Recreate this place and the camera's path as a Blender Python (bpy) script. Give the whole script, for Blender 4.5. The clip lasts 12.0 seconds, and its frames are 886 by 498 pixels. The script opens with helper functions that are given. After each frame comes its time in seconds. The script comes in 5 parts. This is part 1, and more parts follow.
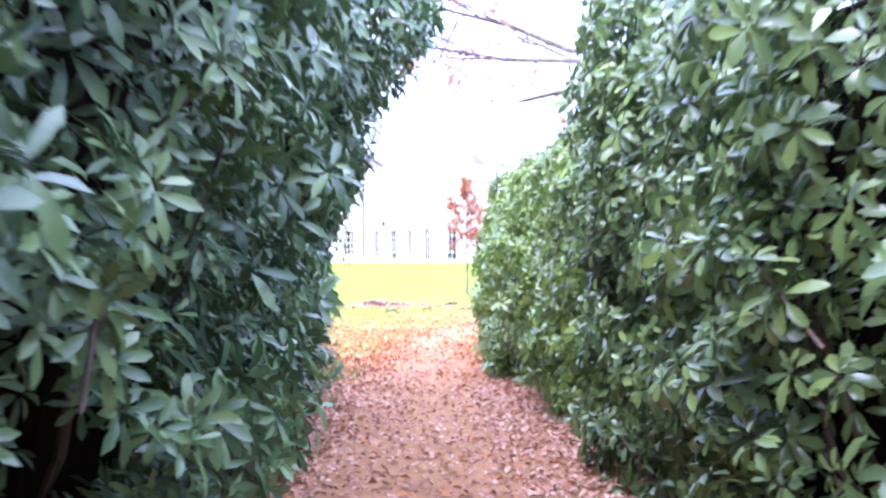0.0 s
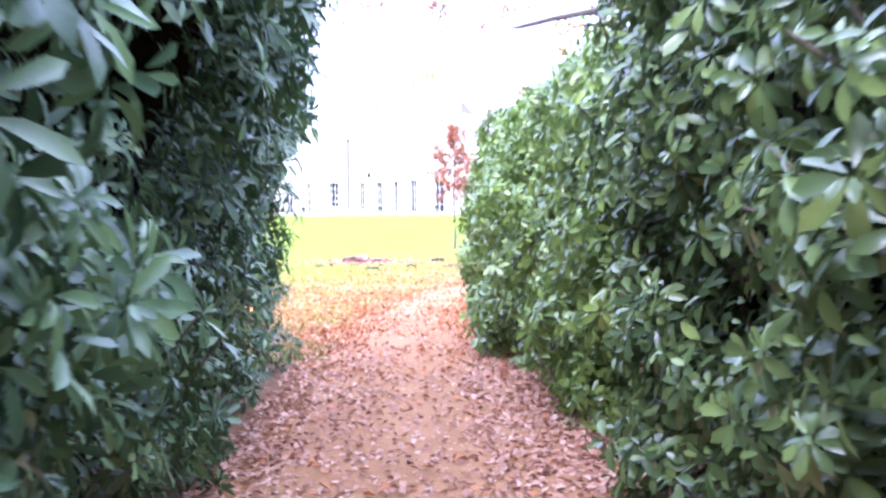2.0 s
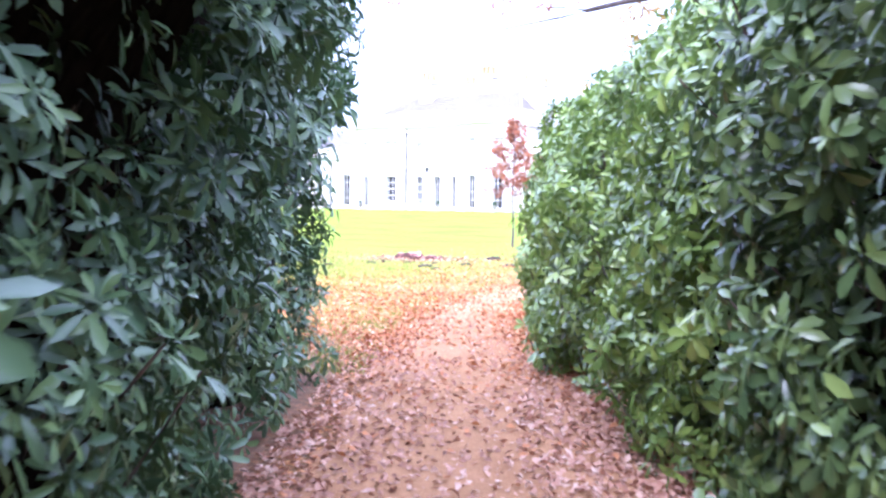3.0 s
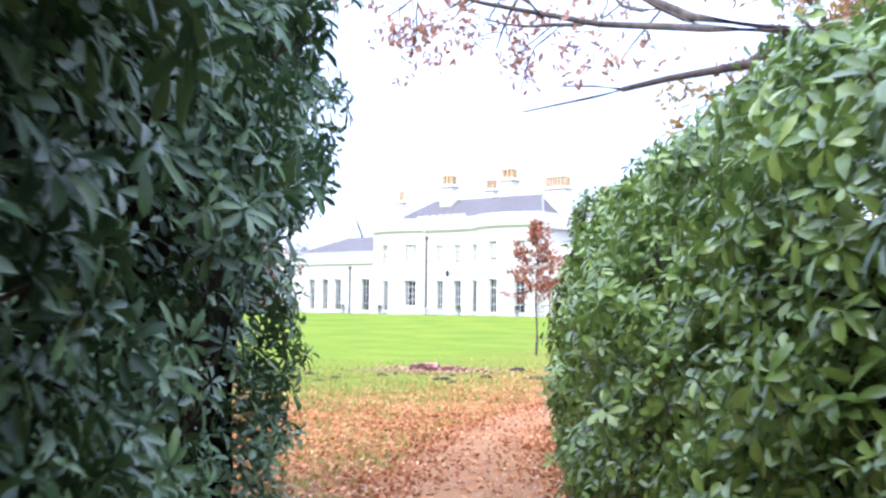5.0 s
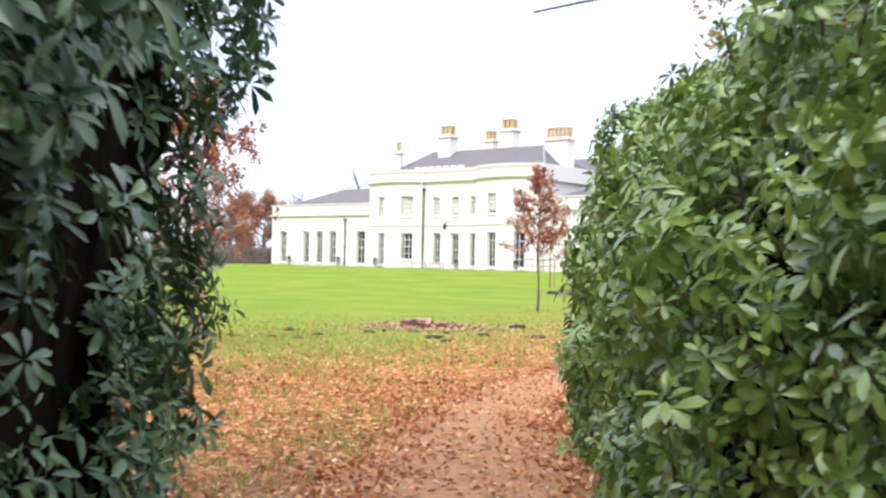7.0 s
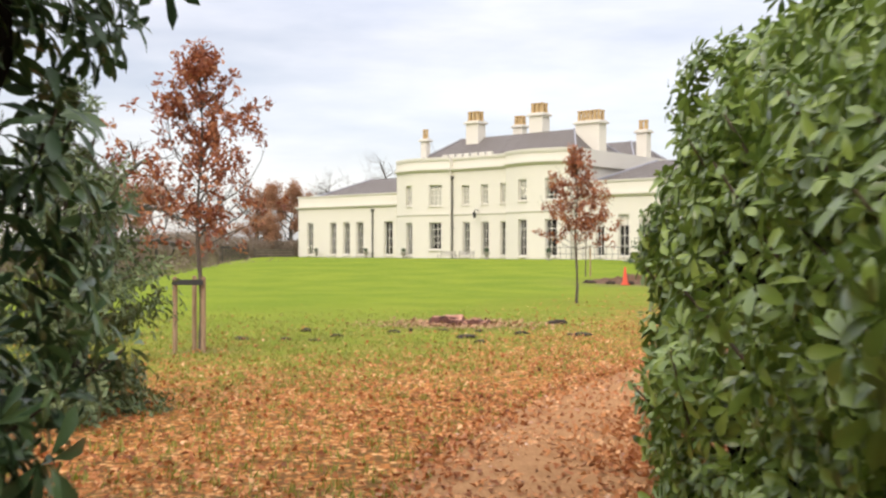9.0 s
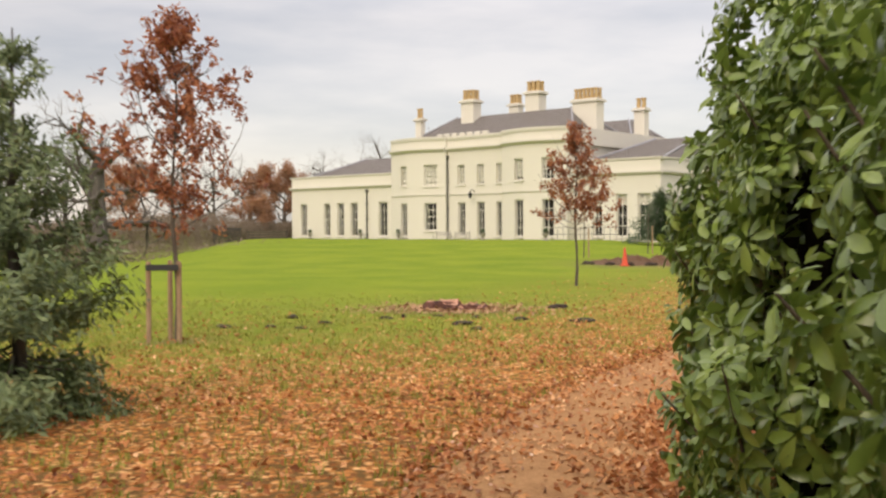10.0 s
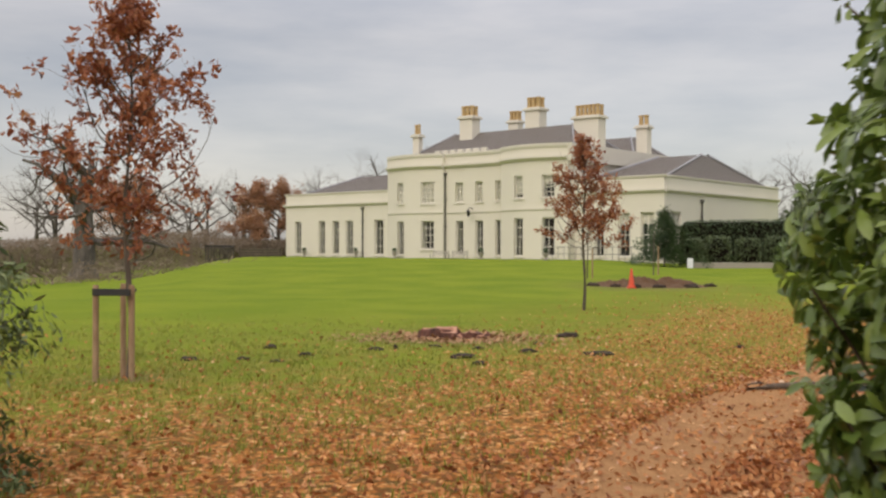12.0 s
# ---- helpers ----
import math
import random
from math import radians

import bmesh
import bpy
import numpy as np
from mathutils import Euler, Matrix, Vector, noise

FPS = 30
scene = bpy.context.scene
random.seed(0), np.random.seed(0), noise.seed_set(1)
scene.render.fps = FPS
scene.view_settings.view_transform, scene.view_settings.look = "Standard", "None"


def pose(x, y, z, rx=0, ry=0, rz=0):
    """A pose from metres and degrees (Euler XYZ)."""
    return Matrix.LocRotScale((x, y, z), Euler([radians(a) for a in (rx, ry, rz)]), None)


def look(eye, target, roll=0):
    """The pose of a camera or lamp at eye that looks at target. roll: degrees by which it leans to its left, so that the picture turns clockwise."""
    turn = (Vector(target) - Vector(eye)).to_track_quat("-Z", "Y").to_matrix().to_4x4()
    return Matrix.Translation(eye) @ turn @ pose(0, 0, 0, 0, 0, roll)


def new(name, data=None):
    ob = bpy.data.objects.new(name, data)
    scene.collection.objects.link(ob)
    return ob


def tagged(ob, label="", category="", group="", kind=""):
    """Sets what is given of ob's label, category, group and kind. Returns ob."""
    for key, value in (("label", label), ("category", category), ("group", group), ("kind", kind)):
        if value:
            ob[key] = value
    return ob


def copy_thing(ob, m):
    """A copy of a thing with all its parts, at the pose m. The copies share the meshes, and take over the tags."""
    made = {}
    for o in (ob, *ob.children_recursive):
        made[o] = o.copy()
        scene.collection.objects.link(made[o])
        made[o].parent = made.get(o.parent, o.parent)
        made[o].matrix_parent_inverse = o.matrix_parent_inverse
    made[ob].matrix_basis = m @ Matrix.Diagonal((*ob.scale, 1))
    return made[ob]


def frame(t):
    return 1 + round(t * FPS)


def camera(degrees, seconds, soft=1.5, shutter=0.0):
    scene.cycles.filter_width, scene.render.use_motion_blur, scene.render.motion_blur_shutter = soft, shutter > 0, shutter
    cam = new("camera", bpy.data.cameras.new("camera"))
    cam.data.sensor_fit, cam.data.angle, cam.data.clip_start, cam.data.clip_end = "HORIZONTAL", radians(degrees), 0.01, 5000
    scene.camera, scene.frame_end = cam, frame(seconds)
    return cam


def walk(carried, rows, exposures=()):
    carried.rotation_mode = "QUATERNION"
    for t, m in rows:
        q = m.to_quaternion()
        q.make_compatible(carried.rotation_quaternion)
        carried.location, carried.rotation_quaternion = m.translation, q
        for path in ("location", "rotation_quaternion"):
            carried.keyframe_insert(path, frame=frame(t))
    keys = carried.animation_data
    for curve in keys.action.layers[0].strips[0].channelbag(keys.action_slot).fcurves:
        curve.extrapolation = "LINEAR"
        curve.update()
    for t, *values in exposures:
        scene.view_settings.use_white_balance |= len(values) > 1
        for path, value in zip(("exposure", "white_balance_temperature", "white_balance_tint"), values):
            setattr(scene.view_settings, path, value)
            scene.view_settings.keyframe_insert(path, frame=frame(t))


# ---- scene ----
cam = camera(47.2, 12.0, 2.4, 0.7)
METRES, EYE, TILT, LEAN, TURN = 12.4, 1.52, 0.0, 0.0, 0.0
ROWS = [
    (0.0, 0.0, 0.0, 0.0, 0.0, 0.24, 0.31),
    (0.5, 0.0019, 0.0464, -0.0004, 0.1, -0.95, 0.54),
    (1.0, 0.0054, 0.0905, 0.0007, 0.28, -0.98, 0.12),
    (1.5, 0.0053, 0.135, 0.0011, 0.14, 0.37, -0.1),
    (2.0, 0.0061, 0.1789, -0.0006, -0.66, -2.46, 0.55),
    (2.5, 0.0064, 0.2234, -0.0002, 1.53, -3.04, 0.22),
    (4.5, 0.0104, 0.3844, 0.0027, 3.37, 1.58, -1.6),
    (5.0, 0.0073, 0.4237, 0.0045, 3.86, 3.14, -0.63),
    (5.5, 0.0058, 0.469, 0.0015, 3.46, 3.27, -0.68),
    (6.0, 0.0042, 0.5105, -0.0003, 2.98, 1.8, -0.35),
    (6.5, 0.0029, 0.5535, 0.0003, 3.23, 0.74, -0.54),
    (7.0, 0.0025, 0.5972, -0.002, 3.76, 0.58, -1.13),
    (9.0, -0.0104, 0.7583, 0.0, 5.44, -0.04, 0.01),
    (9.5, -0.0149, 0.7978, 0.0001, 5.65, -0.22, 0.18),
    (10.0, -0.0161, 0.8408, 0.0007, 5.2, -1.13, 0.26),
    (10.5, -0.017, 0.8815, 0.0014, 4.87, -1.6, 0.03),
    (11.0, -0.022, 0.9219, 0.0023, 4.84, -1.28, 0.12),
    (11.5, -0.0248, 0.9589, 0.0033, 5.11, -0.65, 0.18),
    (12.0, -0.0311, 0.9967, 0.0021, 5.04, -0.08, -0.09),
]
walk(cam, [(t, pose(0, 0, EYE, TILT, LEAN, TURN) @ pose(METRES * x, METRES * y, METRES * z, 90 + pitch, roll, yaw)) for t, x, y, z, yaw, pitch, roll in ROWS],
     [(0.0, 2.25, 4940, 38), (2.7, 2.15, 4890, 37), (4.5, 1.45, 5020, 25), (7.0, 0.92, 5820, 18), (9.0, 0.42, 6850, 16), (10.5, 0.02, 7650, 17), (12.0, -0.25, 7200, 15)])

# ---- light: an overcast November sky, brighter overhead than at the horizon ----
world = bpy.data.worlds.new("overcast_sky")
scene.world = world
world.use_nodes = True
wn, wl = world.node_tree.nodes, world.node_tree.links
wn.clear()


def wnode(kind, **inputs):
    n = wn.new(kind)
    for k, v in inputs.items():
        n.inputs[k].default_value = v
    return n


SUN_EL, SUN_AZ = radians(40), radians(203)
sky = wn.new("ShaderNodeTexSky")
sky.sky_type, sky.sun_disc, sky.sun_elevation, sky.sun_rotation = "NISHITA", False, SUN_EL, SUN_AZ
sky_bg = wnode("ShaderNodeBackground", Strength=0.05)
wl.new(sky.outputs[0], sky_bg.inputs[0])
wcoord = wn.new("ShaderNodeTexCoord")
wsplit = wn.new("ShaderNodeSeparateXYZ")
wl.new(wcoord.outputs["Generated"], wsplit.inputs[0])
wmap = wn.new("ShaderNodeMapping")
wmap.inputs["Scale"].default_value = (1.0, 1.0, 4.5)
wl.new(wcoord.outputs["Generated"], wmap.inputs[0])
wnoise = wnode("ShaderNodeTexNoise", Scale=2.3, Detail=6.0, Roughness=0.55)
wl.new(wmap.outputs[0], wnoise.inputs[0])
wramp = wn.new("ShaderNodeValToRGB")
wramp.color_ramp.elements[0].position, wramp.color_ramp.elements[0].color = 0.36, (0.45, 0.485, 0.55, 1)
wramp.color_ramp.elements[1].position, wramp.color_ramp.elements[1].color = 0.64, (0.80, 0.80, 0.81, 1)
wl.new(wnoise.outputs[0], wramp.inputs[0])
wup = wn.new("ShaderNodeMapRange")
wup.inputs["From Min"].default_value, wup.inputs["From Max"].default_value = 0.2, 1.0
wup.inputs["To Min"].default_value, wup.inputs["To Max"].default_value = 0.66, 3.3
wl.new(wsplit.outputs["Z"], wup.inputs[0])
cloud_bg = wn.new("ShaderNodeBackground")
wl.new(wramp.outputs[0], cloud_bg.inputs[0])
wl.new(wup.outputs[0], cloud_bg.inputs[1])
wadd = wn.new("ShaderNodeAddShader")
wl.new(sky_bg.outputs[0], wadd.inputs[0])
wl.new(cloud_bg.outputs[0], wadd.inputs[1])
wout = wn.new("ShaderNodeOutputWorld")
wl.new(wadd.outputs[0], wout.inputs[0])

sun = new("sun", bpy.data.lights.new("sun", "SUN"))
sun.data.energy, sun.data.angle, sun.data.color = 1.2, radians(25), (1.0, 0.93, 0.82)
sun.matrix_world = look((0, 0, 60), (21, 50, 14))

# ---- materials ----


class Mat:
    """A node material with a few short ways to add nodes."""

    def __init__(self, name, rough=0.7, metal=0.0):
        self.m = bpy.data.materials.new(name)
        self.m.use_nodes = True
        self.n, self.l = self.m.node_tree.nodes, self.m.node_tree.links
        self.b = self.n["Principled BSDF"]
        self.b.inputs["Roughness"].default_value = rough
        self.b.inputs["Metallic"].default_value = metal
        self.co = self.n.new("ShaderNodeTexCoord").outputs["Object"]

    def noise(self, scale, detail=4.0, rough=0.55, vec=None):
        t = self.n.new("ShaderNodeTexNoise")
        t.inputs["Scale"].default_value, t.inputs["Detail"].default_value, t.inputs["Roughness"].default_value = scale, detail, rough
        self.l.new(vec or self.co, t.inputs["Vector"])
        return t.outputs["Fac"]

    def stretch(self, sx, sy, sz):
        t = self.n.new("ShaderNodeMapping")
        t.inputs["Scale"].default_value = (sx, sy, sz)
        self.l.new(self.co, t.inputs[0])
        return t.outputs[0]

    def ramp(self, fac, *stops):
        t = self.n.new("ShaderNodeValToRGB")
        e = t.color_ramp.elements
        while len(e) < len(stops):
            e.new(0.5)
        for k, (p, c) in zip(e, stops):
            k.position, k.color = p, (*c, 1)
        self.l.new(fac, t.inputs[0])
        return t.outputs[0]

    def mix(self, fac, a, b, mode="MIX"):
        t = self.n.new("ShaderNodeMix")
        t.data_type, t.blend_type = "RGBA", mode
        for v, k in ((fac, 0), (a, 6), (b, 7)):
            if isinstance(v, (int, float)):
                t.inputs[k].default_value = v
            elif isinstance(v, tuple):
                t.inputs[k].default_value = (*v, 1)
            else:
                self.l.new(v, t.inputs[k])
        return t.outputs[2]

    def math(self, op, a, b=0.5):
        t = self.n.new("ShaderNodeMath")
        t.operation = op
        for v, k in ((a, 0), (b, 1)):
            if isinstance(v, (int, float)):
                t.inputs[k].default_value = v
            else:
                self.l.new(v, t.inputs[k])
        return t.outputs[0]

    def island(self):
        return self.n.new("ShaderNodeNewGeometry").outputs["Random Per Island"]

    def object_random(self):
        return self.n.new("ShaderNodeObjectInfo").outputs["Random"]

    def attribute(self, name):
        t = self.n.new("ShaderNodeAttribute")
        t.attribute_name = name
        return t.outputs["Fac"]

    def color(self, c):
        if isinstance(c, tuple):
            self.b.inputs["Base Color"].default_value = (*c, 1)
        else:
            self.l.new(c, self.b.inputs["Base Color"])
        return self

    def bump(self, height, strength=0.4, distance=0.02):
        t = self.n.new("ShaderNodeBump")
        t.inputs["Strength"].default_value, t.inputs["Distance"].default_value = strength, distance
        self.l.new(height, t.inputs["Height"])
        self.l.new(t.outputs[0], self.b.inputs["Normal"])
        return self

    def translucent(self, color, amount):
        t = self.n.new("ShaderNodeBsdfTranslucent")
        if isinstance(color, tuple):
            t.inputs[0].default_value = (*color, 1)
        else:
            self.l.new(color, t.inputs[0])
        mx = self.n.new("ShaderNodeMixShader")
        mx.inputs[0].default_value = amount
        self.l.new(self.b.outputs[0], mx.inputs[1])
        self.l.new(t.outputs[0], mx.inputs[2])
        self.l.new(mx.outputs[0], self.n["Material Output"].inputs[0])
        return self


def leaf_material(name, stops, rough, through_amount):
    m = Mat(name, rough)
    patch = m.noise(0.9, 2.0)
    fac = m.math("ADD", m.math("MULTIPLY", m.island(), 0.7), m.math("MULTIPLY", m.math("SUBTRACT", patch, 0.35), 0.9))
    c = m.ramp(fac, *stops)
    c = m.mix(m.math("MULTIPLY", m.noise(45.0, 2.0), 0.25), c, (0.02, 0.03, 0.015))
    m.color(c).bump(m.noise(60.0, 2.0), 0.25, 0.004)
    m.translucent(c, through_amount)
    return m.m


rhodo_leaf = leaf_material("rhododendron_leaf", [(0.0, (0.046, 0.090, 0.041)), (0.35, (0.086, 0.152, 0.059)), (0.7, (0.138, 0.222, 0.072)), (0.97, (0.20, 0.29, 0.09))], 0.40, 0.12)
fresh_leaf = leaf_material("fresh_rhododendron_leaf", [(0.0, (0.050, 0.088, 0.031)), (0.35, (0.096, 0.150, 0.045)), (0.7, (0.148, 0.212, 0.058)), (0.97, (0.27, 0.36, 0.09))], 0.31, 0.16)
laurel_leaf = leaf_material("laurel_leaf", [(0.0, (0.072, 0.124, 0.026)), (0.35, (0.145, 0.222, 0.040)), (0.7, (0.225, 0.315, 0.056)), (0.97, (0.33, 0.41, 0.09))], 0.29, 0.20)
oak_leaf = leaf_material("russet_oak_leaf", [(0.0, (0.13, 0.036, 0.022)), (0.4, (0.34, 0.105, 0.050)), (0.75, (0.52, 0.200, 0.085)), (1.0, (0.62, 0.34, 0.16))], 0.6, 0.35)
beech_leaf = leaf_material("beech_leaf", [(0.0, (0.26, 0.125, 0.07)), (0.5, (0.42, 0.205, 0.11)), (1.0, (0.55, 0.31, 0.17))], 0.7, 0.2)
conifer_leaf = leaf_material("conifer_spray", [(0.0, (0.052, 0.085, 0.026)), (0.5, (0.120, 0.172, 0.056)), (1.0, (0.25, 0.30, 0.12))], 0.55, 0.1)
golden_leaf = leaf_material("golden_oak_leaf", [(0.0, (0.22, 0.13, 0.03)), (0.5, (0.42, 0.28, 0.06)), (1.0, (0.60, 0.38, 0.10))], 0.6, 0.3)
litter_leaf = leaf_material("fallen_leaf", [(0.0, (0.15, 0.045, 0.018)), (0.3, (0.42, 0.140, 0.042)), (0.65, (0.62, 0.275, 0.098)), (1.0, (0.90, 0.58, 0.31))], 0.85, 0.15)
dry_leaf = leaf_material("dry_trodden_leaf", [(0.0, (0.28, 0.140, 0.085)), (0.3, (0.45, 0.225, 0.130)), (0.65, (0.60, 0.345, 0.215)), (1.0, (0.80, 0.60, 0.44))], 0.75, 0.15)
grass_blade = leaf_material("grass_blade", [(0.0, (0.16, 0.19, 0.022)), (0.5, (0.27, 0.30, 0.038)), (1.0, (0.46, 0.42, 0.09))], 0.6, 0.25)
box_leaf = leaf_material("clipped_hedge_leaf", [(0.0, (0.022, 0.045, 0.018)), (0.6, (0.05, 0.09, 0.032)), (1.0, (0.09, 0.14, 0.045))], 0.6, 0.08)
box_yew = leaf_material("yew_spray", [(0.0, (0.035, 0.055, 0.020)), (0.5, (0.085, 0.12, 0.042)), (1.0, (0.17, 0.21, 0.075))], 0.6, 0.1)
thicket_twig = leaf_material("thicket_twig", [(0.0, (0.19, 0.140, 0.100)), (0.6, (0.27, 0.205, 0.150)), (1.0, (0.34, 0.27, 0.205))], 0.9, 0.1)


def make_bark(name, dark, light, scale=9.0):
    m = Mat(name, 0.9)
    v = m.stretch(1, 1, 0.25)
    f = m.noise(scale, 6.0, 0.6, v)
    m.color(m.ramp(f, (0.3, dark), (0.7, light)))
    m.bump(f, 0.6, 0.02)
    return m.m


bark = make_bark("bark", (0.045, 0.034, 0.026), (0.15, 0.12, 0.09))
old_bark = make_bark("old_bark", (0.038, 0.032, 0.027), (0.14, 0.12, 0.10), 4.0)
twig = make_bark("twig", (0.06, 0.045, 0.032), (0.16, 0.115, 0.08), 20.0)
# near-black and without gloss: the shade deep in the foliage, put into colour
foliage_shade = make_bark("painted_foliage_shade", (0.006, 0.005, 0.004), (0.018, 0.014, 0.010), 14.0)
foliage_shade.node_tree.nodes["Principled BSDF"].inputs["Specular IOR Level"].default_value = 0.0
stake_wood = make_bark("stake_wood", (0.22, 0.135, 0.075), (0.40, 0.27, 0.165), 18.0)
cut_wood = make_bark("cut_wood", (0.26, 0.110, 0.070), (0.52, 0.28, 0.185), 7.0)
stump_bark = make_bark("stump_bark", (0.035, 0.014, 0.010), (0.15, 0.055, 0.034), 9.0)
wood_chip = make_bark("wood_chip", (0.24, 0.125, 0.060), (0.48, 0.29, 0.155), 7.0)


def make_ground():
    m = Mat("lawn_ground", 0.95)
    m.b.inputs["Specular IOR Level"].default_value = 0.03
    green = m.ramp(m.noise(0.35, 5.0), (0.32, (0.100, 0.165, 0.011)), (0.68, (0.205, 0.252, 0.022)))
    blade = m.ramp(m.noise(38.0, 3.0), (0.3, (0.09, 0.13, 0.014)), (0.7, (0.22, 0.27, 0.045)))
    green = m.mix(0.45, green, blade)
    mown = m.noise(0.9, 2.0, 0.5, m.stretch(0.2, 1.6, 1.0))
    green = m.mix(m.math("MULTIPLY", mown, 0.05), green, (0.15, 0.20, 0.035))
    straw = m.ramp(m.noise(5.0, 5.0, 0.65), (0.35, (0.17, 0.13, 0.035)), (0.7, (0.36, 0.25, 0.085)))
    worn = m.math("MULTIPLY", m.ramp(m.noise(1.7, 5.0, 0.6), (0.36, (0.1, 0.1, 0.1)), (0.62, (0.9, 0.9, 0.9))), m.math("POWER", m.attribute("litter"), 0.6))
    green = m.mix(worn, green, straw)
    cell = m.n.new("ShaderNodeTexVoronoi")
    cell.inputs["Scale"].default_value, cell.inputs["Randomness"].default_value = 17.0, 1.0
    warp = m.n.new("ShaderNodeVectorMath")
    warp.operation = "MULTIPLY_ADD"
    wob = m.n.new("ShaderNodeTexNoise")
    wob.inputs["Scale"].default_value = 14.0
    m.l.new(m.co, wob.inputs["Vector"])
    m.l.new(wob.outputs["Color"], warp.inputs[0])
    warp.inputs[1].default_value = (0.09, 0.09, 0.09)
    m.l.new(m.co, warp.inputs[2])
    m.l.new(warp.outputs[0], cell.inputs["Vector"])
    tone = m.n.new("ShaderNodeSeparateColor")
    m.l.new(cell.outputs["Color"], tone.inputs[0])
    leaf = m.ramp(tone.outputs[0], (0.0, (0.18, 0.060, 0.021)), (0.35, (0.44, 0.160, 0.045)), (0.7, (0.60, 0.255, 0.080)), (1.0, (0.80, 0.46, 0.20)))
    # darker cell rims put the shade between leaves into the colour
    leaf = m.mix(m.ramp(cell.outputs["Distance"], (0.3, (0, 0, 0)), (0.7, (1, 1, 1))), leaf, (0.15, 0.085, 0.030))
    spots = m.math("ADD", m.math("MULTIPLY", tone.outputs[1], 0.55), m.math("MULTIPLY", m.noise(1.3, 4.0, 0.6), 0.75))
    cover = m.ramp(m.math("ADD", m.math("SUBTRACT", spots, 0.72), m.math("MULTIPLY", m.attribute("litter"), 0.85)), (0.40, (0, 0, 0)), (0.48, (1, 1, 1)))
    cover = m.math("MULTIPLY", cover, m.math("POWER", m.attribute("litter"), 0.4))
    c = m.mix(cover, green, leaf)
    soil = m.ramp(m.noise(7.0, 6.0, 0.6), (0.3, (0.10, 0.062, 0.040)), (0.7, (0.23, 0.15, 0.10)))
    m.color(m.mix(m.attribute("bare"), c, soil))
    m.bump(m.noise(30.0, 5.0, 0.7), 0.7, 0.03)
    return m.m


def make_path():
    m = Mat("trodden_earth", 0.95)
    m.b.inputs["Specular IOR Level"].default_value = 0.04
    soil = m.ramp(m.noise(3.0, 6.0, 0.6), (0.3, (0.27, 0.140, 0.060)), (0.7, (0.43, 0.240, 0.108)))
    grit = m.ramp(m.noise(60.0, 3.0, 0.7), (0.35, (0.16, 0.074, 0.034)), (0.65, (0.49, 0.275, 0.14)))
    crumbs = m.ramp(m.noise(22.0, 4.0, 0.7), (0.52, (0, 0, 0)), (0.62, (1, 1, 1)))
    c = m.mix(0.35, soil, grit)
    c = m.mix(m.math("MULTIPLY", crumbs, 0.5), c, (0.45, 0.235, 0.115))
    m.color(c).bump(m.noise(40.0, 6.0, 0.7), 0.6, 0.02)
    return m.m


def make_stucco(name, a, b):
    m = Mat(name, 0.8)
    c = m.mix(m.math("MULTIPLY", m.noise(0.5, 4.0, 0.6, m.stretch(1, 1, 0.35)), 0.5), a, b)
    m.color(m.mix(m.math("MULTIPLY", m.noise(14.0, 3.0), 0.15), c, (0.55, 0.50, 0.40)))
    m.bump(m.noise(25.0, 3.0), 0.15, 0.01)
    return m.m


def plain(name, c, rough=0.6, metal=0.0, vary=0.25):
    m = Mat(name, rough, metal)
    m.color(m.mix(m.math("MULTIPLY", m.noise(6.0, 5.0), vary), c, tuple(v * 0.5 for v in c)))
    m.bump(m.noise(30.0, 3.0), 0.15, 0.005)
    return m.m


ground_mat, path_mat = make_ground(), make_path()
stucco = make_stucco("cream_stucco", (0.70, 0.665, 0.57), (0.61, 0.575, 0.485))
stucco_trim = make_stucco("stucco_moulding", (0.66, 0.63, 0.55), (0.52, 0.49, 0.42))
slate = plain("slate", (0.165, 0.145, 0.130), 0.7, 0, 0.6)
lead = plain("lead", (0.30, 0.30, 0.32), 0.5)
pot_clay = plain("buff_clay", (0.52, 0.36, 0.17), 0.8, 0, 0.5)
# its near-black colour stands for the dimness of the rooms
room_shade = plain("painted_room_shade", (0.024, 0.022, 0.020), 0.9)
blind = plain("pale_blind", (0.55, 0.52, 0.44), 0.9)
frame_paint = plain("cream_sash_paint", (0.72, 0.69, 0.60), 0.5)
dark_metal = plain("dark_iron", (0.035, 0.035, 0.035), 0.5, 0.3)
grey_iron = plain("grey_painted_iron", (0.11, 0.105, 0.09), 0.6)
stone = plain("weathered_stone", (0.36, 0.33, 0.28), 0.9, 0, 0.5)
pale_wood = plain("silvered_teak", (0.46, 0.43, 0.37), 0.8, 0, 0.4)
cone_plastic = plain("orange_plastic", (0.70, 0.085, 0.035), 0.5)
earth = plain("dug_earth", (0.120, 0.062, 0.029), 0.95, 0, 0.8)
dark_earth = plain("damp_earth", (0.036, 0.021, 0.012), 0.95, 0, 0.6)
white_board = plain("white_board", (0.75, 0.77, 0.80), 0.5, 0, 0.1)
glass = Mat("window_glass", 0.06)
glass.b.inputs["Transmission Weight"].default_value = 1.0
glass.b.inputs["IOR"].default_value = 1.25
glass.color((0.92, 0.95, 0.94))
glass = glass.m

# ---- building helpers ----


def place(ob, parent, label=""):
    if parent:
        ob.parent = parent
    if label:
        ob["label"] = label
    return ob


def part(name, bm, material, parent, label=""):
    me = bpy.data.meshes.new(name)
    bm.to_mesh(me)
    bm.free()
    me.materials.append(material)
    return place(new(name, me), parent, label)


